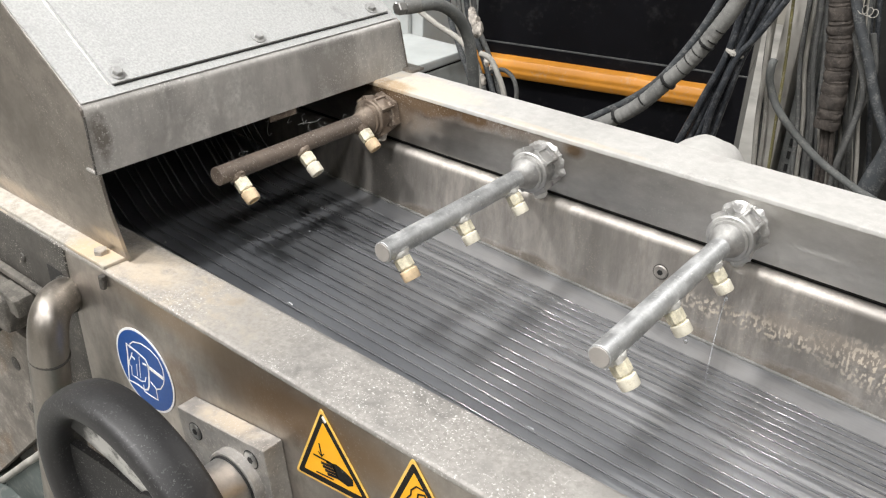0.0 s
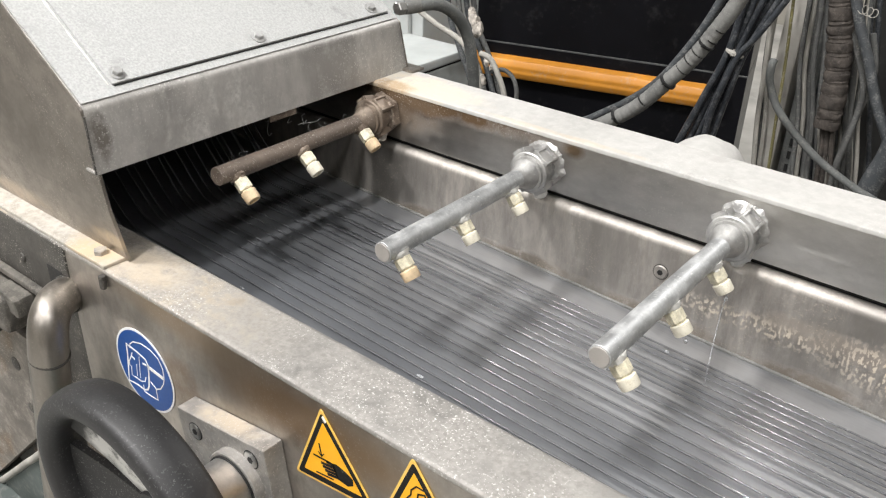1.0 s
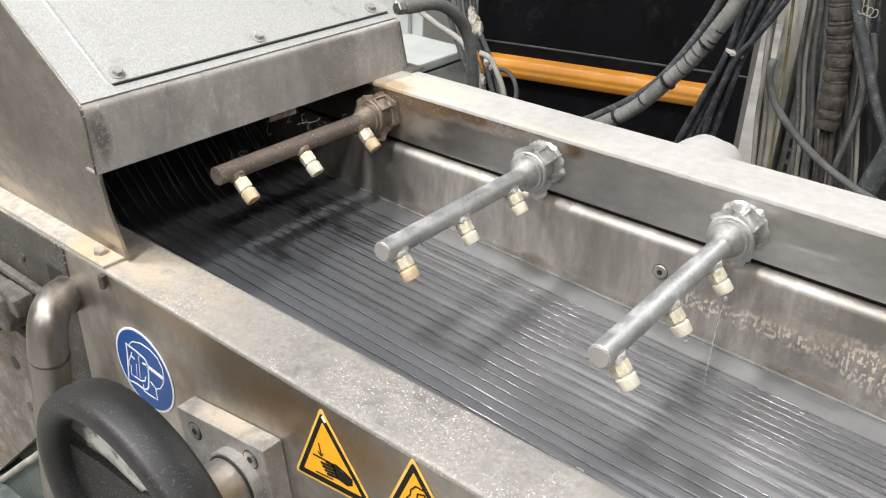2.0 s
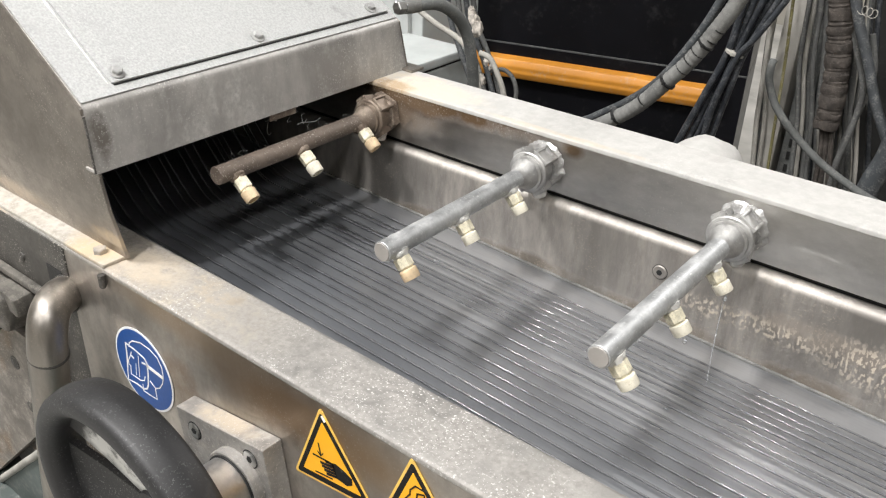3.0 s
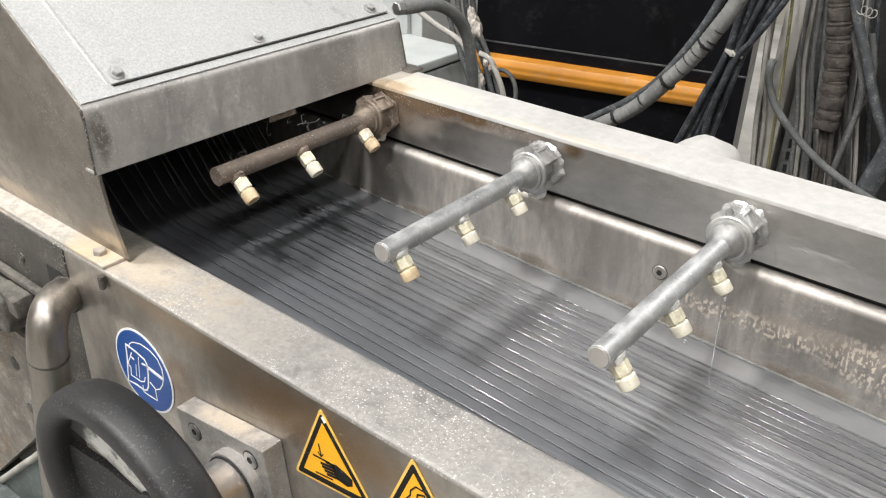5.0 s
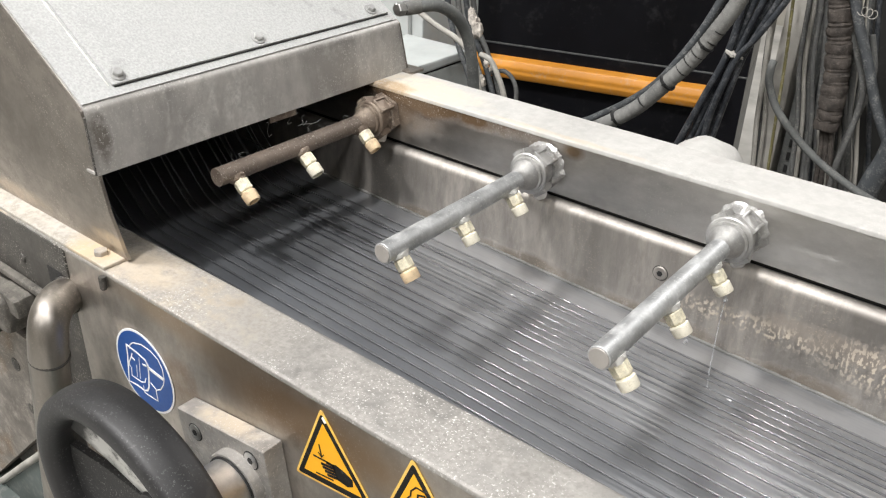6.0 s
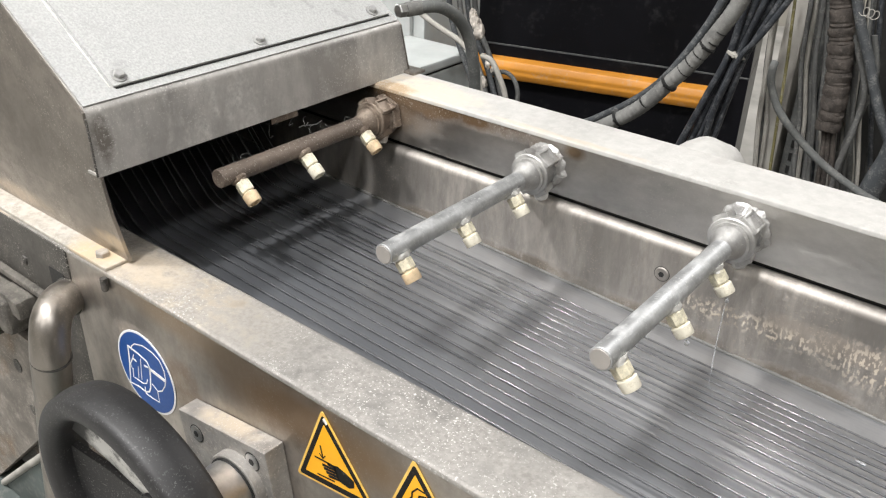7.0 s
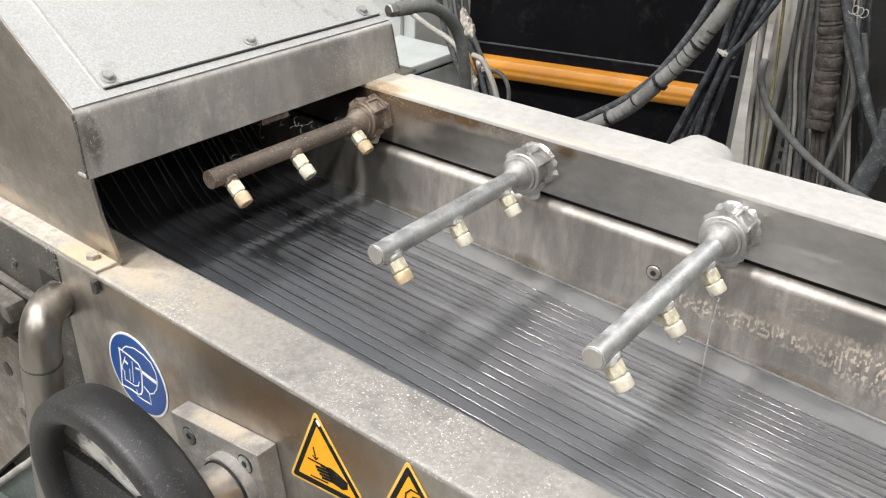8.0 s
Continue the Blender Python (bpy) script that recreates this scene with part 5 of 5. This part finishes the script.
def pale_cabinet():
    c = thing("pale_cabinet", "pale grey control cabinet behind the enclosure", "cabinet")
    part("body", new_box(-1.75, -1.16, 1.02, 1.25, 0.0, 1.75, bevel=0.004), M_GREYPAINT, c)
    part("door", new_box(-1.72, -1.19, 1.008, 1.019, 0.1, 1.7, bevel=0.003), M_GREYPAINT, c)


def tie(p, d, r, name="tie_or_slit", mat=None, w=0.004):
    p, d = Vector(p), Vector(d).normalized()
    bm = lathe(bmesh.new(), p - d * w / 2, p + d, [(0, r), (w * 0.12, r + 0.0007), (w * 0.88, r + 0.0007), (w, r)], 18)
    if w > 0.003:
        box(bm, p.x - 0.002, p.x + 0.002, p.y - r - 0.002, p.y - r + 0.001, p.z - 0.002, p.z + 0.002)
    return tagged(part(name, bm, mat or M_CABLEBLACK, None, smooth=True), "plastic cable tie or dark slit band round a bundle", "cable tie", "cable ties")


def cable_backing():
    # added backing that darkens the gaps between the cables
    c = thing("dark_cable_backing", "dark dusty backing added behind the cables", "machine cabinet")
    part("body", new_box(-0.335, 0.9, 1.12, 1.7, 0.0, 1.42, bevel=0.004), M_DARKBACK, c)


def dome():
    d = thing("inlet_socket", "white dusted rounded pipe socket behind the rim", "pipe fitting", at=pose(-0.317, 0.52, 1.155))
    bm = lathe(bmesh.new(), (0, -0.056, 0), (0, 1, 0), [(0, 0.044), (0.012, 0.0475), (0.05, 0.0475), (0.07, 0.040), (0.08, 0.02)], 36)
    for v in bm.verts:
        v.co += Vector((v.co.x, 0, v.co.z)).normalized() * 0.003 * noise.noise(v.co * 40)
    part("socket", bm, M_FARRIM, d, "", True)
    part("hose_tail", tube(bmesh.new(), [(0.0, 0.02, -0.02), (0.0, 0.03, -0.1), (0.0, 0.05, -0.4), (0.0, 0.1, -1.15)], 0.025, 20, 6), M_HOSEGREY, d, "grey hose tail", True)


cable_backing()
pale_cabinet()
def hood_fitting(a, b):
    h = thing("hose_fitting", "silver hose fitting screwed into the hood end", "hose fitting")
    a, b = Vector(a), Vector(b)
    part("nut", lathe(bmesh.new(), a, b, [(0, 0.0078), (0.001, 0.0092), (0.011, 0.0092), (0.012, 0.0078)], 6), M_COLLAR, h)
    part("sleeve", lathe(bmesh.new(), a + (b - a).normalized() * 0.012, b, [(0, 0.0085), (0.004, 0.0095), (0.028, 0.0095), (0.030, 0.0088)], 20), M_CONDUIT, h, "", True)


def dust_clump(p, r, seed):
    bm = bmesh.new()
    bmesh.ops.create_icosphere(bm, subdivisions=3, radius=r)
    for v in bm.verts:
        q = v.co * (1 / r)
        v.co *= 1 + 0.55 * noise.noise(q * 1.3 + Vector((seed, 0, 0))) + 0.3 * noise.noise(q * 3.5 + Vector((0, seed, 0)))
        v.co.z *= 1.4
    ob = part("dust_clump", bm, M_CLUMP, None, smooth=True)
    ob.matrix_basis = pose(*p)
    tagged(ob, "pale clump of plastic dust stuck on the cables", "dust clump", "dust clumps")


# CLUMPS of dust and the fitting
dust_clump((-0.862, 0.800, 1.179), 0.0085, 0)
dust_clump((-0.854, 0.800, 1.167), 0.0090, 3)
dust_clump((-0.876, 0.810, 1.190), 0.0060, 6)
dust_clump((-0.798, 0.740, 1.105), 0.0070, 9)
dust_clump((-0.804, 0.760, 1.132), 0.0060, 12)
dust_clump((-0.792, 0.760, 1.125), 0.0055, 15)
dust_clump((-0.854, 0.800, 1.160), 0.0050, 18)
hood_fitting((-0.744, 0.468, 1.278), (-0.739, 0.500, 1.277))
cable_post()
grey_box()
dome()


# TIES: cable ties, then narrow dark bands drawn as the conduit's slits
tie((-0.468, 0.720, 1.182), (-0.031, 0.000, -0.037), 0.0127, mat=M_GAP)
tie((-0.537, 0.720, 1.114), (-0.027, 0.000, -0.021), 0.0124, mat=M_GAP)
tie((-0.423, 0.720, 1.243), (-0.016, 0.000, -0.024), 0.0113, mat=M_GAP)
tie((-0.431, 0.862, 1.200), (-0.006, 0.000, -0.024), 0.0152, mat=M_CABLEPALE)
# black bands standing in for dark slits in the conduit
tie((-0.410, 0.720, 1.266), (-0.006, 0.000, -0.010), 0.0100, mat=M_GAP, w=0.0022)
tie((-0.418, 0.720, 1.251), (-0.007, 0.000, -0.010), 0.0100, mat=M_GAP, w=0.0022)
tie((-0.432, 0.720, 1.230), (-0.006, 0.000, -0.009), 0.0101, mat=M_GAP, w=0.0022)
tie((-0.441, 0.720, 1.217), (-0.008, 0.000, -0.010), 0.0102, mat=M_GAP, w=0.0022)
tie((-0.450, 0.720, 1.204), (-0.008, 0.000, -0.010), 0.0102, mat=M_GAP, w=0.0022)
tie((-0.499, 0.720, 1.147), (-0.011, 0.000, -0.013), 0.0105, mat=M_GAP, w=0.0022)


# tape wraps round the brown hose
def tape_wrap(p, d, r, w, seed):
    p, d = Vector(p), Vector(d).normalized()
    bm = lathe(bmesh.new(), p - d * w / 2, p + d, [(0, r), (w * 0.2, r + 0.0012), (w * 0.8, r + 0.0010), (w, r)], 26)
    for v in bm.verts:
        v.co += Vector((noise.noise(v.co * 90 + Vector((seed, 0, 0))), noise.noise(v.co * 90 + Vector((0, seed, 0))), 1.5 * noise.noise(v.co * 70 + Vector((0, 0, seed))))) * 0.0022
    ob = part("tape_wrap", bm, M_BROWNHOSE, None, smooth=True)
    tagged(ob, "crumpled brown tape wrapped round the hose", "tape", "tape wraps on the hose")


for k, (wx, wz) in enumerate(((-0.321, 1.325), (-0.316, 1.300), (-0.310, 1.272), (-0.306, 1.250), (-0.302, 1.228), (-0.299, 1.207), (-0.296, 1.186), (-0.2945, 1.168), (-0.293, 1.150), (-0.293, 1.130), (-0.293, 1.116))):
    tape_wrap((wx, 0.900, wz), (0.2 if wz > 1.18 else 0.03, 0.04 * math.sin(k * 2.1), -1), 0.0168, 0.010 + 0.004 * (k % 3), k * 3.7)


# a loose curl of wire on the cables
curl = [(-0.2679 + 0.0007 * k + 0.0052 * math.cos(k * 0.9), 0.860 + 0.0010 * k, 1.2872 - 0.0004 * k + 0.0060 * math.sin(k * 0.9)) for k in range(-10, 11)]
tagged(part("wire_curl", tube(bmesh.new(), curl, 0.0005, 6, 4), M_CABLEPALE, None, smooth=True), "loose pale curl of thin wire on the hoses", "wire")


# ---- water ----
def drop(x, y, z, r=0.0022):
    bm = bmesh.new()
    bmesh.ops.create_icosphere(bm, subdivisions=2, radius=r)
    for v in bm.verts:
        v.co.z *= 1.5 if v.co.z > 0 else 1.0
    ob = part("water_drop", bm, M_WATER, None, smooth=True)
    ob.matrix_basis = pose(x, y, z)
    return tagged(ob, "clear water drop falling from a nozzle", "water drop", "water drops")


STREAM = part("water_stream", tube(bmesh.new(), [(0, 0, 0), (-0.001, 0.0, -0.02), (-0.0016, 0.0005, -0.05), (-0.001, 0, -0.09), (0, 0, -0.106)], 0.0005, 8, 6), M_WATER, None, smooth=True)
tagged(STREAM, "thin clear water stream dripping from a nozzle", "water")
DROPS = [drop(-0.205, 0.225, 1.13), drop(-0.204, 0.312, 1.12)]


def bead(y, r):
    bm = bmesh.new()
    bmesh.ops.create_icosphere(bm, subdivisions=2, radius=r)
    for v in bm.verts:
        v.co.x *= 2.2
        v.co.z *= 0.45
    ob = part("water_bead", bm, M_WATER, None, smooth=True)
    ob.matrix_basis = pose(-1.2, y, bed_z(-1.2) + r * 0.4)
    return tagged(ob, "flat water bead running down the wet bed", "water drop", "water beads on the bed")


BEADS = [(bead(0.085 + 0.0276 * k % 0.26 + 0.006, 0.0012 + 0.0004 * (k % 3)), k) for k in range(12)]


# ---- movement ----
def motions():
    walk(STREAM, [(t, pose(-0.2045, 0.312, 1.138, 1.5 * math.sin(9 * t), 1.2 * math.sin(7 * t + 1))) for t in [k * 0.2 for k in range(41)]])
    for ob, i in STRANDS:
        rows = []
        for k in range(33):
            t = k * 0.25
            rows.append((t, pose(0.002 * t, 0.0006 * math.sin(11 * t + i * 1.7), 0.0003 * (1 + math.sin(13 * t + i * 2.3)))))
        walk(ob, rows)
    for ob, k in BEADS:
        y = ob.location.y
        x0 = -1.3 + 0.1 * (k * 5 % 12)
        speed = min(0.12 + 0.02 * (k % 4), (0.9 - x0) / 8)
        walk(ob, [(t, pose(x0 + speed * t, y + 0.001 * math.sin(3 * t + k), bed_z(x0 + speed * t) + 0.001)) for t in [j * 0.5 for j in range(17)]])
    for n, ob in enumerate(DROPS):
        x, y = ((-0.2035, 0.225), (-0.2045, 0.312))[n]
        rows, t = [], 0.0
        period = (1.0, 0.5)[n]
        while t < 8.0:
            rows.append((t, pose(x, y, 1.134)))
            rows.append((t + period - 0.2, pose(x, y, 1.131)))
            for s in (0.0667, 0.1333, 0.1667):
                rows.append((t + period - 0.2 + s, pose(x, y, max(1.131 - 4.905 * s * s, 1.034))))
            t += period
        rows.append((8.0, pose(x, y, 1.134)))
        walk(ob, rows)


motions()
